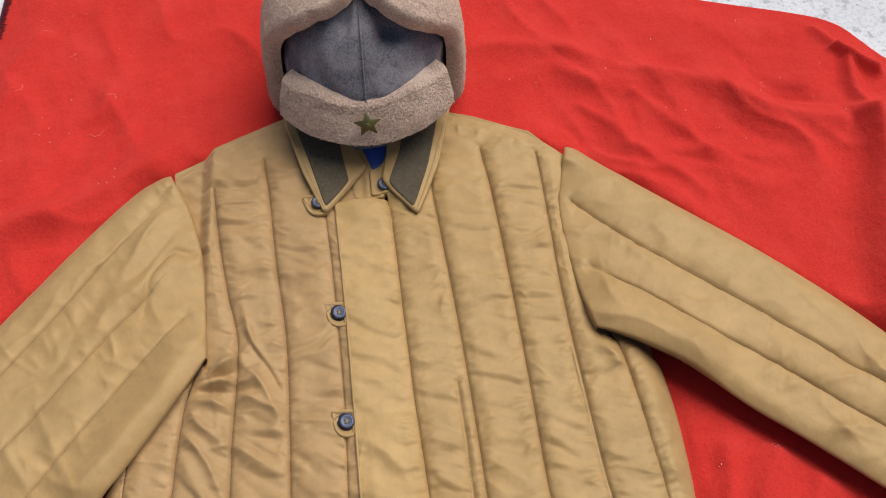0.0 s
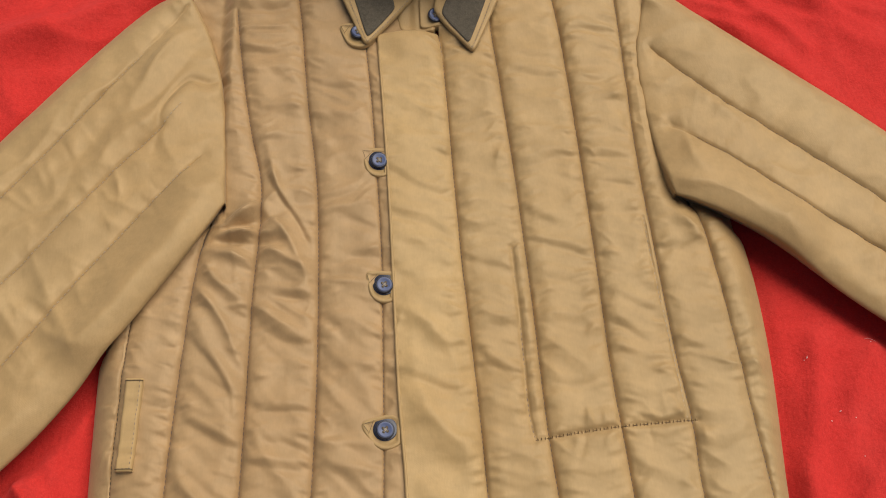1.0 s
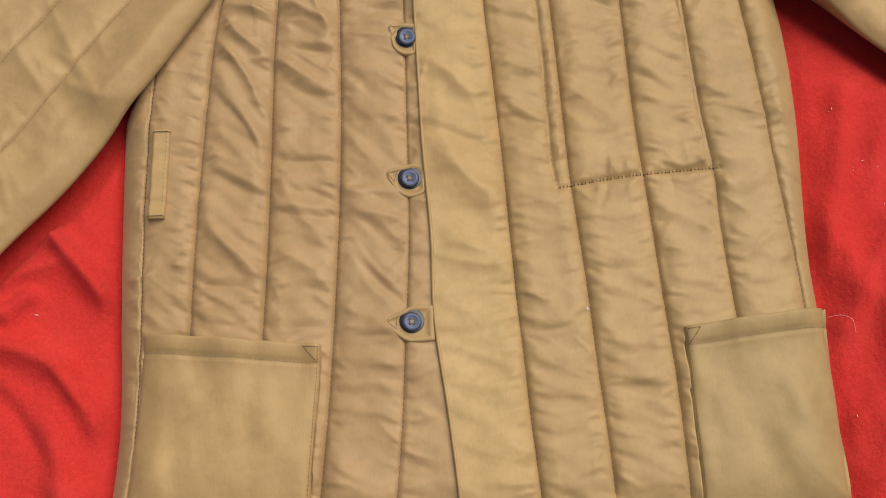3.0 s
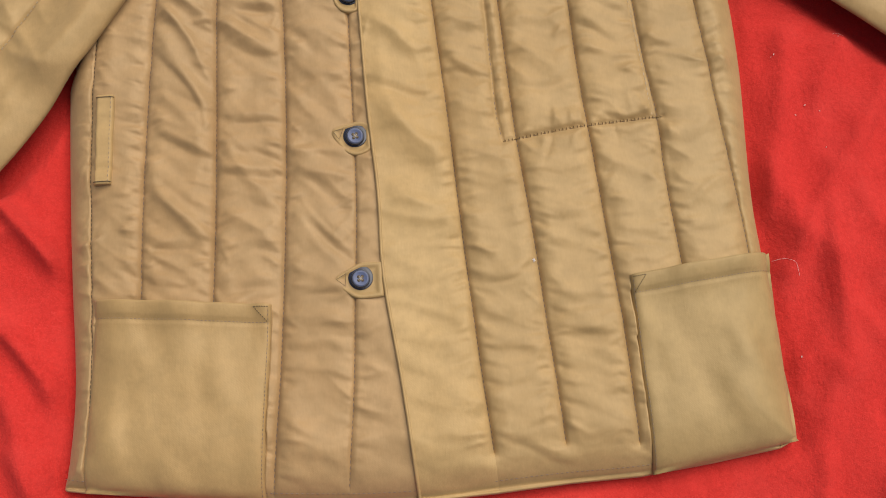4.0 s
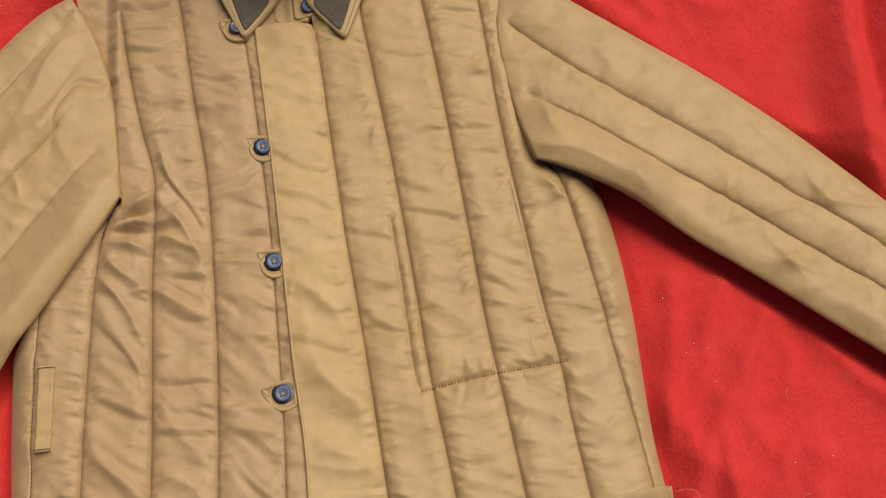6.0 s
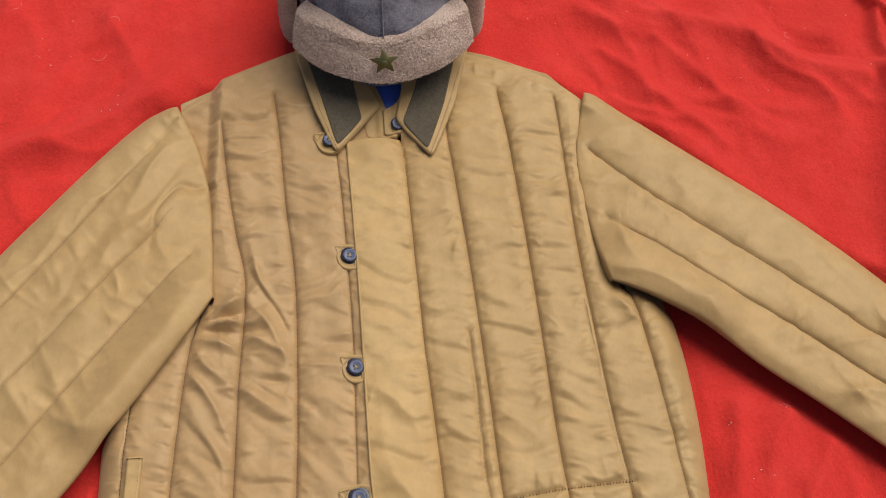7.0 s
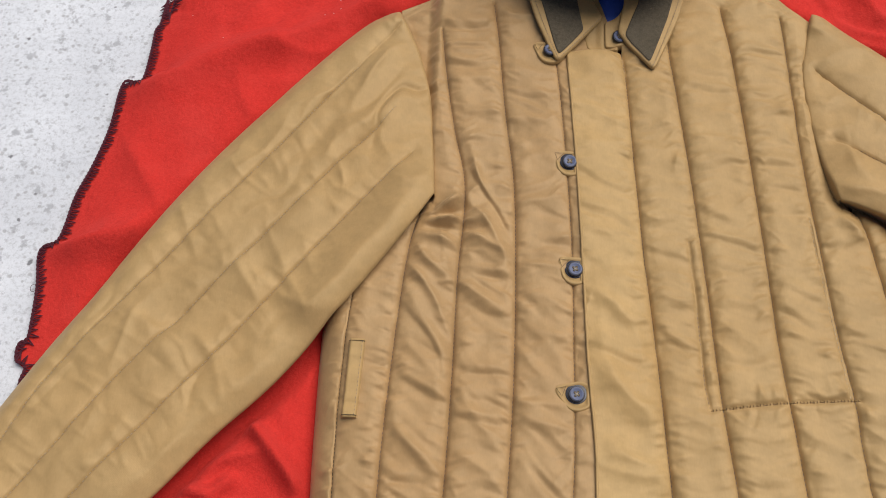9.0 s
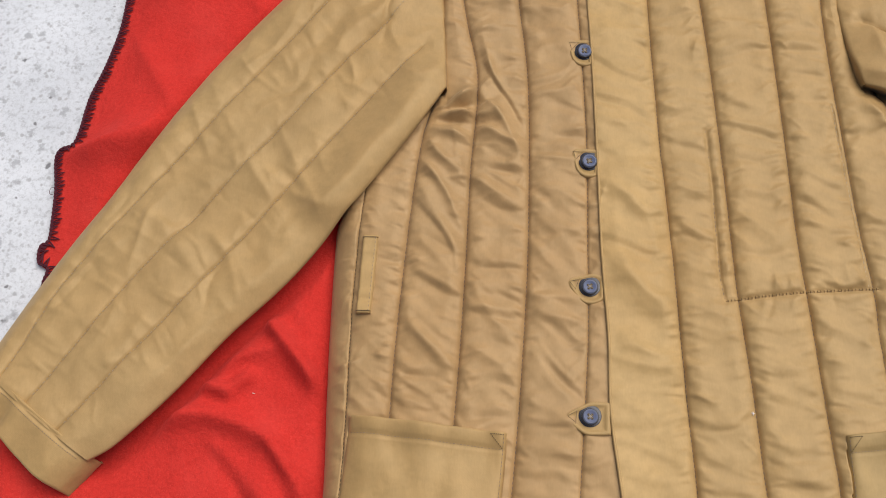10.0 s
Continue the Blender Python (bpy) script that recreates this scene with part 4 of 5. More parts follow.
# Sleeves
for up, seams, low, far in ((SLEEVE_L_UP, [SL1, SL2, SL3], SLEEVE_L_LOW, 290), (SLEEVE_R_UP, [SR1, SR2], SLEEVE_R_LOW, 270)):
    sleeve = lining("sleeve", up, low, jacket, "padded sleeve stretched out to the side", 0.0054, 0.16)
    lines = [up] + seams + [low]
    for a, b in zip(lines, lines[1:]):
        free = ("l" if a is up else "") + ("r" if b is low else "")
        g = ruled(a, b, sleeve_z, far, 34)
        arm = curve(ARM_L if up is SLEEVE_L_UP else ARM_R, 300)
        i0, i1 = [int(np.argmin(np.hypot(*(arm - np.array(e[0])).T))) for e in (a, b)]
        gap = arm[np.linspace(i0, i1, 34).round().astype(int)] - g[0, :, :2]
        g[..., :2] += gap[None] * (1 - step(np.linspace(0, 1, far), 0.0, 0.14))[:, None, None]
        g[..., 2] = sleeve_z(g[..., 0], g[..., 1])
        sheet("quilt_channel", skirt(hem_down(g, free, tuck=0.030 if b is low else 0.0), {"b": 0.016}), M_KHAKI, sleeve)
    for s in seams:
        stitching(curve(s, 160)[14:-3], sleeve_z, sleeve, M_THREAD_PALE if up is SLEEVE_L_UP else M_THREAD, radius=0.00032)
    ends = np.array([l[-1] for l in lines])
    ahead = np.array([-0.50, -0.62]) if up is SLEEVE_L_UP else np.array([0.75, -0.60])
    ahead = ahead / np.linalg.norm(ahead)
    inner = curve(ends, 60)
    rows_c = []
    wave = np.interp(np.linspace(0, 1, 60), [0, 0.12, 0.26, 0.36, 0.60, 0.85, 1], [0.92, 1.04, 0.96, 0.80, 1.02, 1.08, 0.98] if up is SLEEVE_L_UP else [1, 1, 1, 1, 1, 1, 1])
    wave = np.convolve(np.pad(wave, 3, mode="edge"), np.ones(7) / 7, "valid")[:, None]
    for d in np.linspace(-0.004, 0.036, 20):
        rows_c.append(inner + ahead * d * (wave if d > 0 else 1))
    p = np.array(rows_c)
    w = np.linspace(0, 1, 60)[None, :]
    depth = np.linspace(0, 1, 20)[:, None]
    z = 0.023 - 0.003 * depth + (0.025 - 0.004 * depth) * dome(np.minimum(w, 1 - w), 0.30) + 0.0012 * vnoise(p[..., 0] / 0.02, p[..., 1] / 0.03, 71) - 0.0020 * np.exp(-((depth - 0.1) / 0.06) ** 2)
    z += (0.006 * np.exp(-((w - 0.22) / 0.07) ** 2) - 0.010 * np.exp(-((w - 0.36) / 0.06) ** 2) + 0.003 * np.sin(w * 17)) * depth
    cuff = sheet("cuff", hem_down(skirt(np.concatenate([p, z[..., None]], -1), {"b": 0.008}), "lrt"), M_KHAKI_TRIM, sleeve, "plain turned cuff with a rumpled edge")
    row = [Vector((*p[4, k], z[4, k] + 0.0006)) for k in range(3, 57)]
    part("stitching", threads([(a.lerp(b, 0.1), a.lerp(b, 0.8)) for a, b in zip(row, row[1:])], 0.00028), M_THREAD, cuff)

# Patch pockets
def pocket(corners, label, flip, cloth):
    """corners: top left, top right, low right, low left."""
    tl, tr, lr, ll = [np.array(c) for c in corners]
    v = np.linspace(0, 1, 80)[:, None, None]
    u = np.linspace(0, 1, 70)[None, :, None]
    p = (ll * (1 - u) + lr * u) * (1 - v) + (tl * (1 - u) + tr * u) * v
    x, y = p[..., 0], p[..., 1]
    u, v = u[..., 0], v[..., 0]
    edge = np.minimum(np.minimum(u, 1 - u) * 0.14, 0.004 + v * 0.6)
    z = body_base(x, y) + 0.0030 * dome(edge, 0.050) + 0.0026 + 0.0022 * dome(edge, 0.012) + step(v, 0.85, 1.0) * 0.004
    z += step(v, 0.8, 1.0) * 0.003 * np.sin(np.pi * u) + 0.0036 * fbm((x + 0.3 * y) / 0.040, y / 0.080, 81, 2) * dome(edge, 0.03) + 0.0034 * vnoise(x / 0.024, y / 0.11, 83) * (0.3 + 0.7 * v)
    z -= 0.0014 * np.exp(-((v - 0.905) / 0.012) ** 2)
    g = np.concatenate([p, z[..., None]], -1)
    pk = sheet("patch_pocket", skirt(g, {"l": 0.006, "r": 0.006, "t": 0.006, "b": 0.008}), cloth, jacket, label)

    g0 = g

    def on(uu, vv):
        fi, fj = min(vv, 1.0) * 78.99, min(uu, 1.0) * 68.99
        i, j = int(fi), int(fj)
        s, t = fi - i, fj - j
        p = g0[i, j] * (1 - s) * (1 - t) + g0[i + 1, j] * s * (1 - t) + g0[i, j + 1] * (1 - s) * t + g0[i + 1, j + 1] * s * t
        return Vector(p) + Vector((0, 0, 0.0005))

    def run(a, b, n):
        segs = []
        for k in range(n):
            s, e = k / n, (k + 0.65) / n
            segs.append((on(a[0] + (b[0] - a[0]) * s, a[1] + (b[1] - a[1]) * s), on(a[0] + (b[0] - a[0]) * e, a[1] + (b[1] - a[1]) * e)))
        return segs
    c, d = (0.015, 0.10) if flip else (0.985, 0.90)
    part("stitching", threads(run((0.02, 0.905), (0.98, 0.905), 44), 0.00024), M_THREAD, pk)
    part("stitching", threads(run((c, 0.02), (c, 0.98), 44), 0.00028), M_THREAD, pk)
    part("bar_tack", threads(run((c, 0.985), (d, 0.985), 6) + run((d, 0.985), (c, 0.905), 8), 0.00034), M_THREAD_DARK, pk)
    return pk


pocket(POCKETS[0], "plain square patch pocket", False, M_KHAKI_TRIM)
pocket(POCKETS[1], "slightly darker, more olive square patch pocket", True, M_KHAKI_DARK_OLIVE)

# Welt pocket on the side seam
v = np.linspace(0, 1, 40)[:, None, None]
u = np.linspace(0, 1, 14)[None, :, None]
tl, tr, lr, ll = [np.array(c) for c in ((-0.2135, 0.0470), (-0.1985, 0.0470), (-0.2010, -0.0300), (-0.2150, -0.0300))]
p = (ll * (1 - u) + lr * u) * (1 - v) + (tl * (1 - u) + tr * u) * v
z = body_z(p[..., 0], p[..., 1]).max(1, keepdims=True) - 0.001 + np.array([0.0025, 0.0045, 0.005, 0.005, 0.005, 0.005, 0.005, 0.005, 0.005, 0.005, 0.005, 0.005, 0.0045, 0.0025])[None]
g = np.concatenate([p, z[..., None]], -1)
welt = sheet("welt_pocket", skirt(g, {"l": 0.007, "r": 0.007, "t": 0.005, "b": 0.005}), M_KHAKI_BRIGHT, jacket, "narrow welt of a slanted hand pocket")
for i in (1, 38):
    segs = [(Vector(g[i, j]) + Vector((0, 0, 0.0006)), Vector(g[i, j + 1]) + Vector((0, 0, 0.0006))) for j in range(0, 13)]
    part("bar_tack", threads(segs, 0.00042), M_THREAD_DARK, welt)
part("stitching", threads([(Vector(g[i, 11]) + Vector((0, 0, 0.0004)), Vector(g[i + 1, 11]) + Vector((0, 0, 0.0004))) for i in range(1, 38, 2)], 0.0003), M_THREAD, welt)

# A sliver of lining that shows under the hem
v = np.linspace(0, 1, 6)[:, None]
u = np.linspace(0, 1, 30)[None, :]
lx = 0.108 + 0.045 * u + 0 * v
ly = -0.2885 - 0.0052 * np.sin(np.pi * u) * v
sheet("lining_edge", skirt(np.stack([lx, ly, 0.0085 - 0.003 * v + 0 * u], -1), {"b": 0.001}), M_LINING, jacket, "pale lining peeping out under the hem")

# Hem stitching
stitching(HEM_LINE + (0, 0.006), body_z, jacket, None, 0.004, 0.6, 0.0003)


# Buttons and their cloth loops
def lathe(profile, n=40):
    bm = bmesh.new()
    rings = [[bm.verts.new((r * math.cos(2 * math.pi * i / n), r * math.sin(2 * math.pi * i / n), z)) for i in range(n)] for r, z in profile]
    for a, b in zip(rings, rings[1:]):
        for i in range(n):
            bm.faces.new((a[i], a[(i + 1) % n], b[(i + 1) % n], b[i]))
    bm.faces.new(rings[-1])
    bm.faces.new(rings[0][::-1])
    return bm


def button(x, y, z, turn, tilt):
    """A sew-through button: thick rim, dished middle, four holes, crossed thread."""
    r = 0.0077
    bm = lathe([(r * 0.80, 0.0), (r * 0.96, 0.0006), (r, 0.0016), (r * 0.97, 0.0024), (r * 0.92, 0.0029), (r * 0.84, 0.0029), (r * 0.70, 0.0024), (r * 0.58, 0.0022), (r * 0.20, 0.0021)])
    m = pose(x, y, z, tilt[0], tilt[1], turn)
    bmesh.ops.transform(bm, matrix=m, verts=bm.verts)
    b = part("button", bm, M_BUTTON, jacket, "dark navy four-hole plastic button")
    bm = lathe([(r * 0.80, 0.0018), (r * 0.84, 0.0031), (r * 0.76, 0.0036), (r * 0.66, 0.0034), (r * 0.52, 0.0028), (r * 0.10, 0.0026)])
    bmesh.ops.transform(bm, matrix=m, verts=bm.verts)
    part("button_face", bm, M_BUTTON_FACE, b, "slate blue dished middle")
    bm = bmesh.new()
    for k in range(4):
        a = math.pi / 4 + k * math.pi / 2
        made = bmesh.ops.create_cone(bm, cap_ends=True, segments=12, radius1=0.00130, radius2=0.00130, depth=0.0003)["verts"]
        bmesh.ops.translate(bm, verts=made, vec=(0.0021 * math.cos(a), 0.0021 * math.sin(a), 0.00275))
    bmesh.ops.transform(bm, matrix=m, verts=bm.verts)
    part("button_holes", bm, M_THREAD_DARK, b)
    segs = []
    for k in range(2):
        a = math.pi / 4 + k * math.pi / 2
        d = Vector((0.0022 * math.cos(a), 0.0022 * math.sin(a), 0))
        for off in (-0.0004, 0.0004):
            o = Vector((-math.sin(a) * off, math.cos(a) * off, 0.0029))
            segs.append((m @ (d + o), m @ (-d + o)))
    part("button_thread", threads(segs, 0.00030), M_THREAD_PALE, b)
    return b


def loop(x, y, z, tip, size, limit):
    """A pointed cloth loop round a button: base, raised piped rim and tacks at its tip."""
    n = 60
    ring = []
    for i in range(n):
        a = 2 * math.pi * i / n
        r = size * (1.0 + 0.05 * math.sin(2 * a))
        px, py = r * math.cos(a) * 1.05 + 0.003, r * math.sin(a)
        if tip > 165:
            px += 0.020 * max(0.0, math.cos(a)) ** 0.5
        near = max(0.0, math.cos(a - math.radians(tip)))
        px += math.cos(math.radians(tip)) * size * 0.55 * near ** 6
        py += math.sin(math.radians(tip)) * size * 0.55 * near ** 6
        ring.append((px, py))
    ring = np.array(ring)
    ring[:, 0] = np.minimum(ring[:, 0], limit - x)
    rows_l = []
    for k, h in ((1.0, -0.003), (1.0, 0.0), (0.97, 0.0014), (0.90, 0.0019), (0.82, 0.0018), (0.74, 0.0011), (0.68, 0.0003), (0.55, 0.0003), (0.30, 0.0002), (0.02, 0.0002)):
        rows_l.append(np.concatenate([ring * k, np.full((n, 1), h)], 1))
    g = np.array(rows_l)
    m = pose(x, y, z)
    flat = [m @ Vector(c) for c in g.reshape(-1, 3)]
    g = np.array(flat).reshape(g.shape)
    ob = sheet("button_loop", g, M_KHAKI_TRIM, jacket, "pointed cloth loop round a button", wrap=True)
    if x > -0.02:
        # Dark offset disc added in place of the shade between loop and button.
        bm = lathe([(0.0100, 0.0), (0.0100, 0.0009), (0.0094, 0.0011), (0.002, 0.0011)], 28)
        bmesh.ops.transform(bm, matrix=m @ pose(0.0006, 0.0024, 0.0), verts=bm.verts)
        part("button_shade", bm, M_BUTTON, ob, "dark disc in place of the shade behind the button")
    c, s = math.cos(math.radians(tip)), math.sin(math.radians(tip))
    base = Vector((c * size * 0.78, s * size * 0.78, 0.0024))
    end = Vector((c * size * 1.28, s * size * 1.28, 0.0024))
    side = Vector((-s, c, 0)) * size * 0.42
    part("bar_tack", threads([(m @ (base + side), m @ (base - side)), (m @ end, m @ (base + side * 0.8)), (m @ end, m @ (base - side * 0.8))], 0.00020), M_THREAD_DARK, ob)
    return ob


BUTTONS = [(-0.0235, 0.393, 150, (0, 8)), (-0.0035, 0.250, 140, (6, 4)), (0.0005, 0.126, 140, (5, 3)), (0.0005, -0.001, 160, (4, 4)), (0.0000, -0.1225, 175, (0, 5))]
for x, y, tip, tilt in BUTTONS:
    z = float(body_z(np.array(x), np.array(y)))
    loop(x - 0.0005, y - 0.001, z + 0.0015, tip, 0.0148, float(by_y(PLK, np.array([y]))[0, 0]) - 0.0002 if y < 0.39 else 0.01)
    button(x, y, z + 0.0035, 20 * x * 1000 % 70, tilt)

# ---------------------------------------------------------------- collar
def leaf(outline, height, mat, parent, name, label, lift, thick):
    """A flat cloth piece with soft thick rim, from a few corners (anticlockwise)."""
    c = np.array(outline, float)
    edge = []
    for a, b in zip(c, np.roll(c, -1, 0)):
        for t in np.linspace(0, 1, 14, endpoint=False):
            edge.append(a * (1 - t) + b * t)
    edge = np.array(edge)
    k = np.array([0.25, 0.5, 0.25])
    for _ in range(2):
        edge = k[0] * np.roll(edge, 1, 0) + k[1] * edge + k[2] * np.roll(edge, -1, 0)
    mid = edge.mean(0)
    rings = []
    for s, h in ((1.0, -thick), (1.0, -0.0006), (0.975, 0.0), (0.93, 0.0002), (0.88, 0.0001), (0.8, 0.0002), (0.6, 0.0004), (0.4, 0.0006), (0.2, 0.0007), (0.01, 0.0007)):
        p = mid + (edge - mid) * s
        z = np.array([height(px, py) for px, py in p]) + h + lift + 0.0008 * vnoise(p[:, 0] / 0.02, p[:, 1] / 0.02, 91)
        rings.append(np.concatenate([p, z[:, None]], 1))
    return sheet(name, np.array(rings), mat, parent, label, wrap=True)


def collar_z(px, py):
    return 0.0470 + 0.19 * max(0.0, py - 0.40)


left_leaf = leaf([(-0.016, 0.376), (0.034, 0.432), (0.020, 0.458), (0.012, 0.500), (-0.060, 0.505), (-0.056, 0.488), (-0.040, 0.432)], collar_z, M_KHAKI_TRIM, jacket, "collar_leaf", "turned-down collar point edged in khaki", -0.0006, 0.0042)
leaf([(-0.0145, 0.3840), (0.013, 0.416), (0.007, 0.445), (0.000, 0.490), (-0.047, 0.492), (-0.031, 0.442)], collar_z, M_FACING, left_leaf, "collar_facing", "dark grey-green velveteen facing", 0.0009, 0.0009)
right_leaf = leaf([(0.0875, 0.3665), (0.117, 0.434), (0.132, 0.490), (0.136, 0.506), (0.058, 0.500), (0.0575, 0.452), (0.0500, 0.415)], collar_z, M_KHAKI_TRIM, jacket, "collar_leaf", "turned-down collar point edged in khaki", -0.0006, 0.0042)
leaf([(0.0835, 0.3755), (0.1045, 0.432), (0.120, 0.490), (0.080, 0.490), (0.073, 0.450), (0.0575, 0.411)], collar_z, M_FACING, right_leaf, "collar_facing", "dark grey-green velveteen facing", 0.0009, 0.0009)

for one, line in ((left_leaf, [(-0.050, 0.478), (-0.035, 0.434), (-0.0145, 0.3795), (0.031, 0.4300)]), (right_leaf, [(0.125, 0.478), (0.111, 0.434), (0.0865, 0.3705), (0.0550, 0.412)])):
    segs = []
    for p, q in zip(line, line[1:]):
        n = int(math.hypot(q[0] - p[0], q[1] - p[1]) / 0.0034)
        for i in range(n):
            ends = [(p[0] + (q[0] - p[0]) * t, p[1] + (q[1] - p[1]) * t) for t in (i / n, (i + 0.7) / n)]
            segs.append([(ex, ey, collar_z(ex, ey) + 0.0006) for ex, ey in ends])
    part("stitching", threads(segs, 0.00032), M_THREAD, one)

# Stand of the collar inside the neck, with its own button
stand_l = leaf([(0.018, 0.398), (0.050, 0.398), (0.056, 0.412), (0.040, 0.432), (0.024, 0.470), (0.004, 0.470), (0.010, 0.430)], lambda px, py: 0.0385 + 0.30 * max(0, py - 0.408) + 0.0008 * math.sin(px * 420), M_KHAKI_TRIM, jacket, "collar_stand", "collar stand closed at the neck", 0.0, 0.010)
stand_r = leaf([(0.037, 0.400), (0.064, 0.404), (0.082, 0.430), (0.086, 0.470), (0.068, 0.470), (0.052, 0.437), (0.036, 0.428)], lambda px, py: 0.0400 + 0.30 * max(0, py - 0.408) + 0.0008 * math.sin(px * 380), M_KHAKI_TRIM, jacket, "collar_stand", "collar stand closed at the neck", 0.001, 0.010)
button(0.0520, 0.4130, 0.0420, 30, (12, 6))

# ---------------------------------------------------------------- blue shirt in the neck opening
v = np.linspace(0, 1, 30)[:, None]
u = np.linspace(-1, 1, 40)[None, :]
px = 0.043 + u * (0.012 + 0.040 * v)
py = 0.415 + 0.085 * v + 0 * u
pz = 0.0385 + 0.016 * v - 0.003 * u ** 2 + 0.001 * vnoise(px / 0.012, py / 0.02, 95)
shirt = sheet("shirt", skirt(np.stack([px, py, pz], -1), {"l": 0.01, "r": 0.01, "b": 0.01, "t": 0.01}), M_BLUE)
tagged(shirt, "bright blue cotton shirt inside the jacket's neck", "shirt")

# ---------------------------------------------------------------- winter hat
hat = tagged(new("winter_hat"), "grey wool winter hat with brown fleece flaps and star", "hat")
hat.location = (0.042, 0.57, 0.012)
HX, HY, HZ, HRX, HRY, HH = 0.0398, 0.580, 0.055, 0.0972, 0.122, 0.145


def hat_point(theta, h, off, p=2.5, q=2.2):
    """A place on the hat: theta from the front (radians, to +x), h from rim (0) to crown (1), off outwards."""
    k = np.clip(h, 0, 1)
    r = np.clip(1 - k ** p, 0, 1) ** (1 / q)
    up = k ** 2
    x = HX + np.sin(theta) * (HRX * r + off * (1 - 0.6 * up))
    y = HY - np.cos(theta) * (HRY * r + off * (1 - 0.6 * up))
    z = HZ + HH * h + off * up
    return np.stack([x, y, z], -1)


th = np.linspace(-math.pi, math.pi, 160, endpoint=False)[None, :]
hh = (np.linspace(0, 1, 70)[:, None]) ** 0.8
dent = 0.004 * fbm(th * 2.2, hh * 4, 101, 3) - 0.022 * np.exp(-(((th - 0.55) / 0.26) ** 2 + ((hh - 0.84) / 0.07) ** 2)) - 0.012 * np.exp(-(((th + 0.40) / 0.20) ** 2 + ((hh - 0.92) / 0.06) ** 2))
crown = sheet("crown", hat_point(th + 0 * hh, hh + 0 * th, dent), M_WOOL, hat, "charcoal grey felted wool crown", wrap=True)
hs = np.linspace(0.25, 0.98, 60)
cs = hat_point(0 * hs, hs, 0.0015 + 0.004 * fbm(0 * hs, hs * 4, 101, 3))
part("crown_seam", threads([(cs[i], cs[i + 1]) for i in range(59)], 0.0012), M_WOOL, crown)


def fleece(u, v, thick, seed):
    """Bumpy pile."""
    return thick + 0.0007 * vnoise(u / 0.012, v / 0.012, seed) + 0.0005 * vnoise(u / 0.0019, v / 0.0019, seed + 3)


# Fleece visor turned up at the front
u = np.linspace(-1, 1, 220)[None, :]
v = np.linspace(0, 1, 110)[:, None]
theta = u * 0.93
lower = 0.185 + 0.02 * u ** 2
upper = 0.610 - 0.045 * np.abs(u) ** 2 + 0.040 * np.sin(np.pi * np.abs(u)) ** 2
hgt = lower + (upper - lower) * v
rnd = dome(np.minimum(np.minimum(v, 1 - v) * 0.07, (1 - np.abs(u)) * 0.11), 0.007)
out = 0.004 + fleece(theta * 0.11 + 0 * v, hgt * 0.145 + 0 * u, 0.018, 111) * rnd - 0.012 * step(hgt, 0.2, 0.75)
lean = 0.007 - 0.021 * v
g = np.stack([HX + np.sin(theta) * (HRX + 0.009 + out), HY - np.cos(theta) * (HRY + out) - lean, HZ + HH * hgt + lean + 0 * u], -1)
visor = sheet("visor", g, M_FUR, hat, "curly brown fleece visor turned up")
star_at = np.array([HX - 0.001, HY - (HRY + 0.0265 - 0.012 * step(0.46, 0.2, 0.75)) + 0.004, HZ + HH * 0.45 - 0.002])



def pile(g, n, parent, seed):
    """Short fleece tufts that stand off a surface."""
    r = np.random.RandomState(seed)
    du, dv = np.gradient(g, axis=1), np.gradient(g, axis=0)
    nrm = np.cross(du, dv)
    nrm /= np.linalg.norm(nrm, axis=2)[..., None] + 1e-12
    mid = np.array([HX, HY, HZ + 0.05])
    segs = []
    for _ in range(n):
        i, j = r.randint(1, g.shape[0] - 1), r.randint(1, g.shape[1] - 1)
        p, q = g[i, j], nrm[i, j]
        if q @ (p - mid) < 0:
            q = -q
        way = q + r.normal(0, 0.45, 3)
        way /= np.linalg.norm(way)
        segs.append((p - q * 0.0006, p + way * r.uniform(0.0006, 0.0014)))
    ob = part("fleece", threads(segs, 0.00042, 3), M_TUFT, parent)
    return tagged(ob, kind="stuff")


pile(g, 6500, visor, 1)

# Ear flaps tied up over the crown
for side in (-1, 1):
    w = np.linspace(0, 1, 190)[None, :]
    v = np.linspace(0, 1, 150)[:, None]
    front = np.interp(v, [0.0, 0.35, 0.50, 0.62, 0.74, 0.85, 0.94, 0.98, 1.0], [1.20, 1.27, 1.28, 1.25, 1.14 - 0.03 * side, 0.96 - 0.06 * side, 0.72 - 0.08 * side, 0.46, 0.06])
    theta = front + (math.pi + 0.02 - front) * w
    low = -0.14 - 0.15 * step(w, 0.05, 0.6)
    hgt = low + (1.0 - low) * v
    rnd = dome(np.minimum(w * 0.18, np.minimum(v * 0.14, 0.05)), 0.010)
    off = 0.002 + fleece(theta * 0.11, hgt * 0.145, 0.020 + 0.004 * w, 121 + side) * rnd
    g = hat_point(side * theta, hgt, off, 5.0, 2.6)
    flap = sheet("ear_flap", g, M_FUR, hat, "brown fleece ear flap tied up over the crown")
    pile(g, 6500, flap, 5 + side)

# Tie at the top
bm = bmesh.new()
bmesh.ops.create_cube(bm, size=1.0)
bmesh.ops.transform(bm, matrix=pose(HX + 0.001, HY - 0.030, HZ + HH + 0.012, 30, 0, 8) @ Matrix.Diagonal((0.006, 0.016, 0.0025, 1)), verts=bm.verts)
bmesh.ops.bevel(bm, geom=bm.edges[:], offset=0.0008, segments=2, affect='EDGES')
part("tie_tape", bm, M_LINING, hat, "pale cotton tie tape")

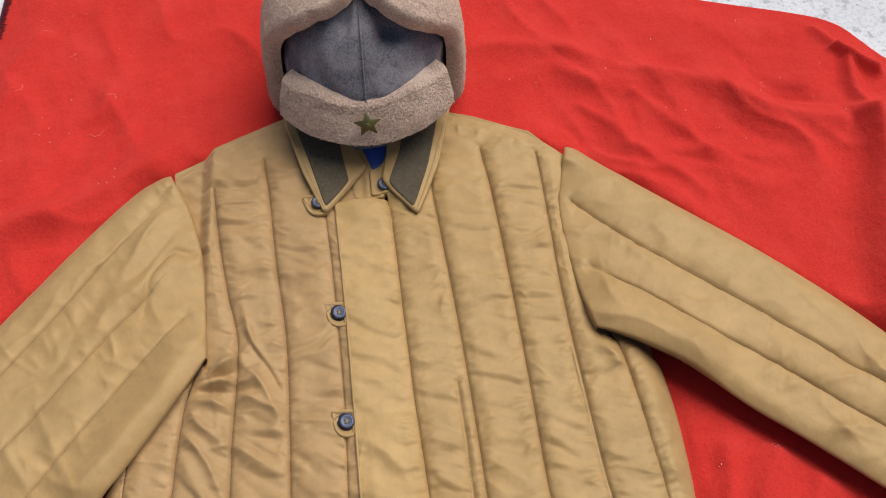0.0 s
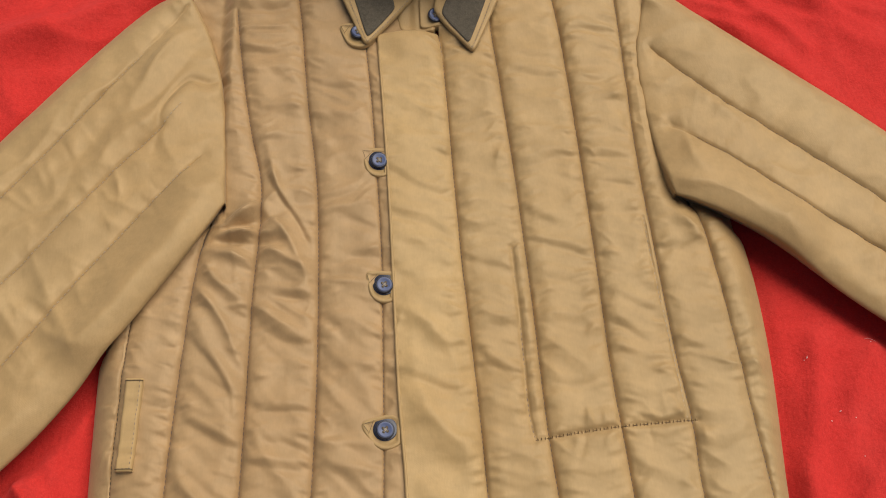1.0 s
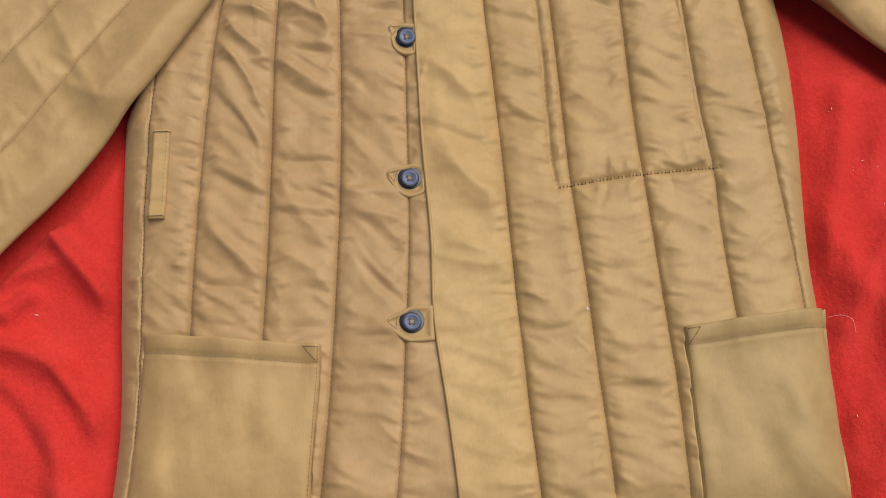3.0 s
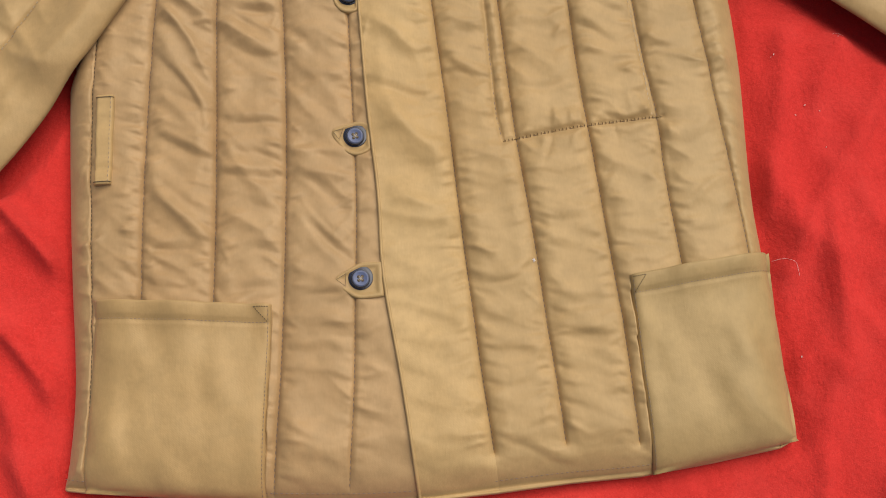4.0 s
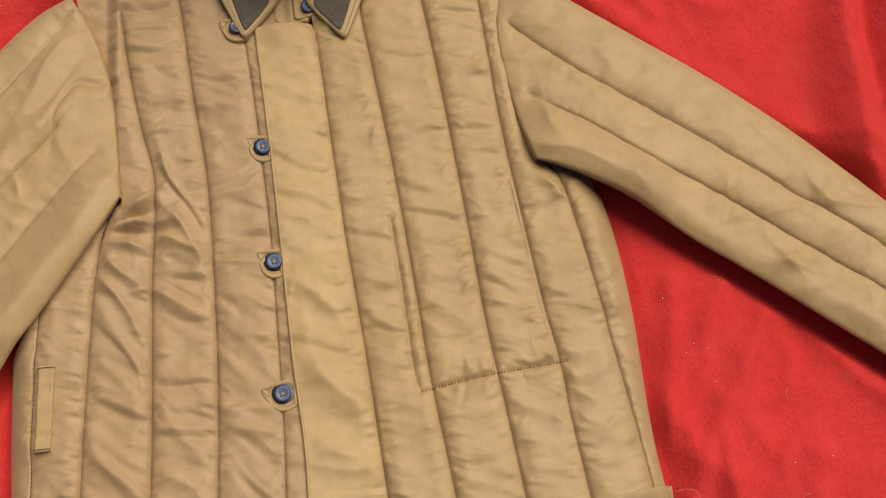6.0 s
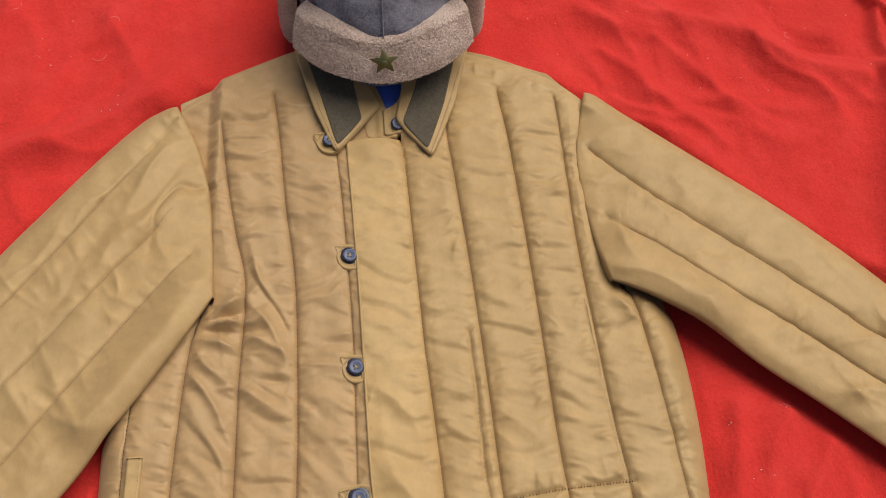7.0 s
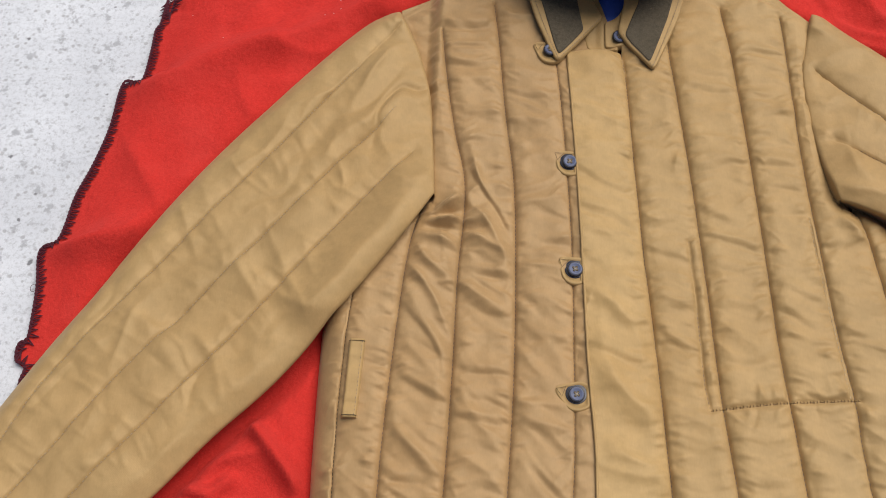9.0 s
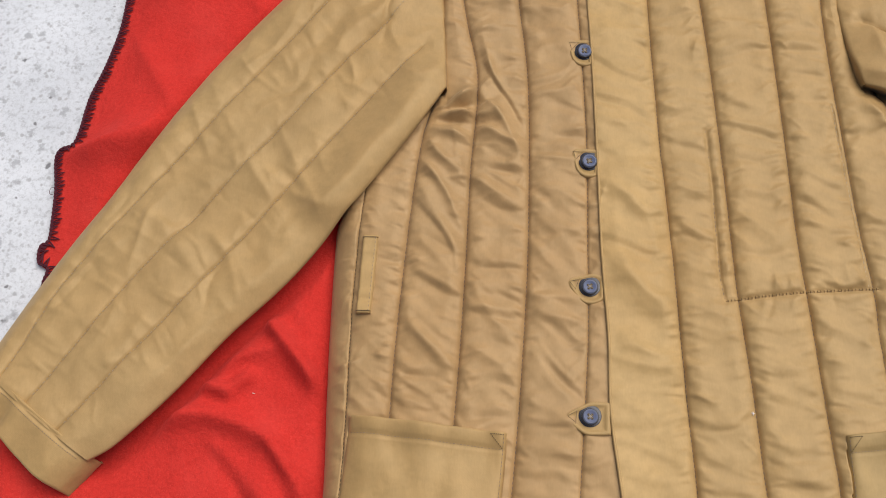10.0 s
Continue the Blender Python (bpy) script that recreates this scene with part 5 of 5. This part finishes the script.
# Star badge: faceted five-pointed star with a small raised boss
bm = bmesh.new()
tipv = []
for i in range(10):
    r = 0.0165 if i % 2 == 0 else 0.0072
    a = math.pi / 2 + i * math.pi / 5
    tipv.append((bm.verts.new((r * math.cos(a), r * math.sin(a), 0.0)), bm.verts.new((r * math.cos(a) * 0.96, r * math.sin(a) * 0.96, 0.0012 if i % 2 else 0.0006))))
topv = bm.verts.new((0, 0, 0.0035))
for i in range(10):
    a, b = tipv[i], tipv[(i + 1) % 10]
    bm.faces.new((a[0], b[0], b[1], a[1]))
    bm.faces.new((a[1], b[1], topv))
bm.faces.new([t[0] for t in tipv][::-1])
made = bmesh.ops.create_uvsphere(bm, u_segments=14, v_segments=8, radius=0.0036)["verts"]
bmesh.ops.transform(bm, matrix=pose(0, 0, 0.0032) @ Matrix.Diagonal((1, 1, 0.35, 1)), verts=made)
bmesh.ops.transform(bm, matrix=pose(star_at[0] + 0.001, star_at[1] - 0.0015, star_at[2], 72, 0, 0) @ pose(0, 0, 0, 0, 0, 4), verts=bm.verts)
star = part("star_badge", bm, M_STAR, visor, "olive green enamel star")

# ---------------------------------------------------------------- lint and stray fibres
bits = [(-0.309, -0.102), (0.387, 0.013), (0.354, -0.204), (0.367, 0.061), (-0.347, 0.530), (-0.426, 0.546), (0.217, 0.583), (-0.326, 0.544)]
for k in range(46):
    bits.append((RNG.uniform(-0.45, -0.24), RNG.uniform(0.40, 0.75)) if k % 3 == 0 else (RNG.uniform(0.36, 0.60), RNG.uniform(-0.28, 0.12)) if k % 3 == 1 else (RNG.uniform(0.24, 0.62), RNG.uniform(0.45, 0.68)))
segs = []
for k, (x, y) in enumerate(bits):
    size = 0.003 if k == 0 else 0.0016 if k < 8 else RNG.uniform(0.0005, 0.0014)
    a = RNG.uniform(0, math.pi)
    z = float(blanket_z(np.array([x]), np.array([y]))[0]) + 0.0006
    segs.append(((x, y, z), (x + size * math.cos(a), y + size * math.sin(a), z + 0.0004)))
lint = part("lint", threads(segs, 0.00045), M_LINT)
tagged(lint, "tiny white lint specks on the red blanket", "lint", kind="stuff")


def fibre(points):
    c = curve(points, 40)
    z = blanket_z(c[:, 0], c[:, 1]) + 0.0010
    return [((*c[i], z[i]), (*c[i + 1], z[i + 1])) for i in range(39)]


t = np.linspace(0, 5.6, 16)
ring = [(-0.5525 + 0.0032 * math.cos(k), 0.110 + 0.0042 * math.sin(k), 0.0045) for k in t]
part("loose_thread", threads([(ring[i], ring[i + 1]) for i in range(15)], 0.0004), M_OVERLOCK, blanket, "loose dark thread loop at the edge")
fibre_rng = random.Random(21)
for k in range(16):
    fx, fy = (fibre_rng.uniform(-0.46, -0.27), fibre_rng.uniform(0.50, 0.72)) if k < 9 else (fibre_rng.uniform(0.36, 0.56), fibre_rng.uniform(-0.25, 0.10)) if k < 13 else (fibre_rng.uniform(0.24, 0.56), fibre_rng.uniform(0.52, 0.66))
    ang, bend, size = fibre_rng.uniform(0, 6.28), fibre_rng.choice((-1, 1)) * fibre_rng.uniform(0.5, 1.3), fibre_rng.uniform(0.003, 0.007)
    run = [(fx, fy)]
    for _ in range(3):
        run.append((run[-1][0] + size * math.cos(ang), run[-1][1] + size * math.sin(ang)))
        ang += bend
    stray = part("fibre", threads(fibre(run), 0.00009), M_LINT)
    tagged(stray, "pale curled fibre lying on the red blanket", "fibre", "stray fibres on the blanket")
hair = part("fibre", threads(fibre([(0.343, -0.121), (0.352, -0.121), (0.359, -0.126), (0.362, -0.136)]), 0.00014), M_LINT)
tagged(hair, "pale curled fibre lying on the red blanket", "fibre", "stray fibres on the blanket")
x, y = np.array([0.140]), np.array([-0.114])
z = float(body_z(x, y)[0]) + 0.0005
spot = part("lint", threads([((0.1385, -0.1135, z), (0.142, -0.1145, z)), ((0.1405, -0.1125, z), (0.1403, -0.116, z))], 0.0005), M_LINT)
tagged(spot, "white lint fleck on the khaki jacket", "lint")
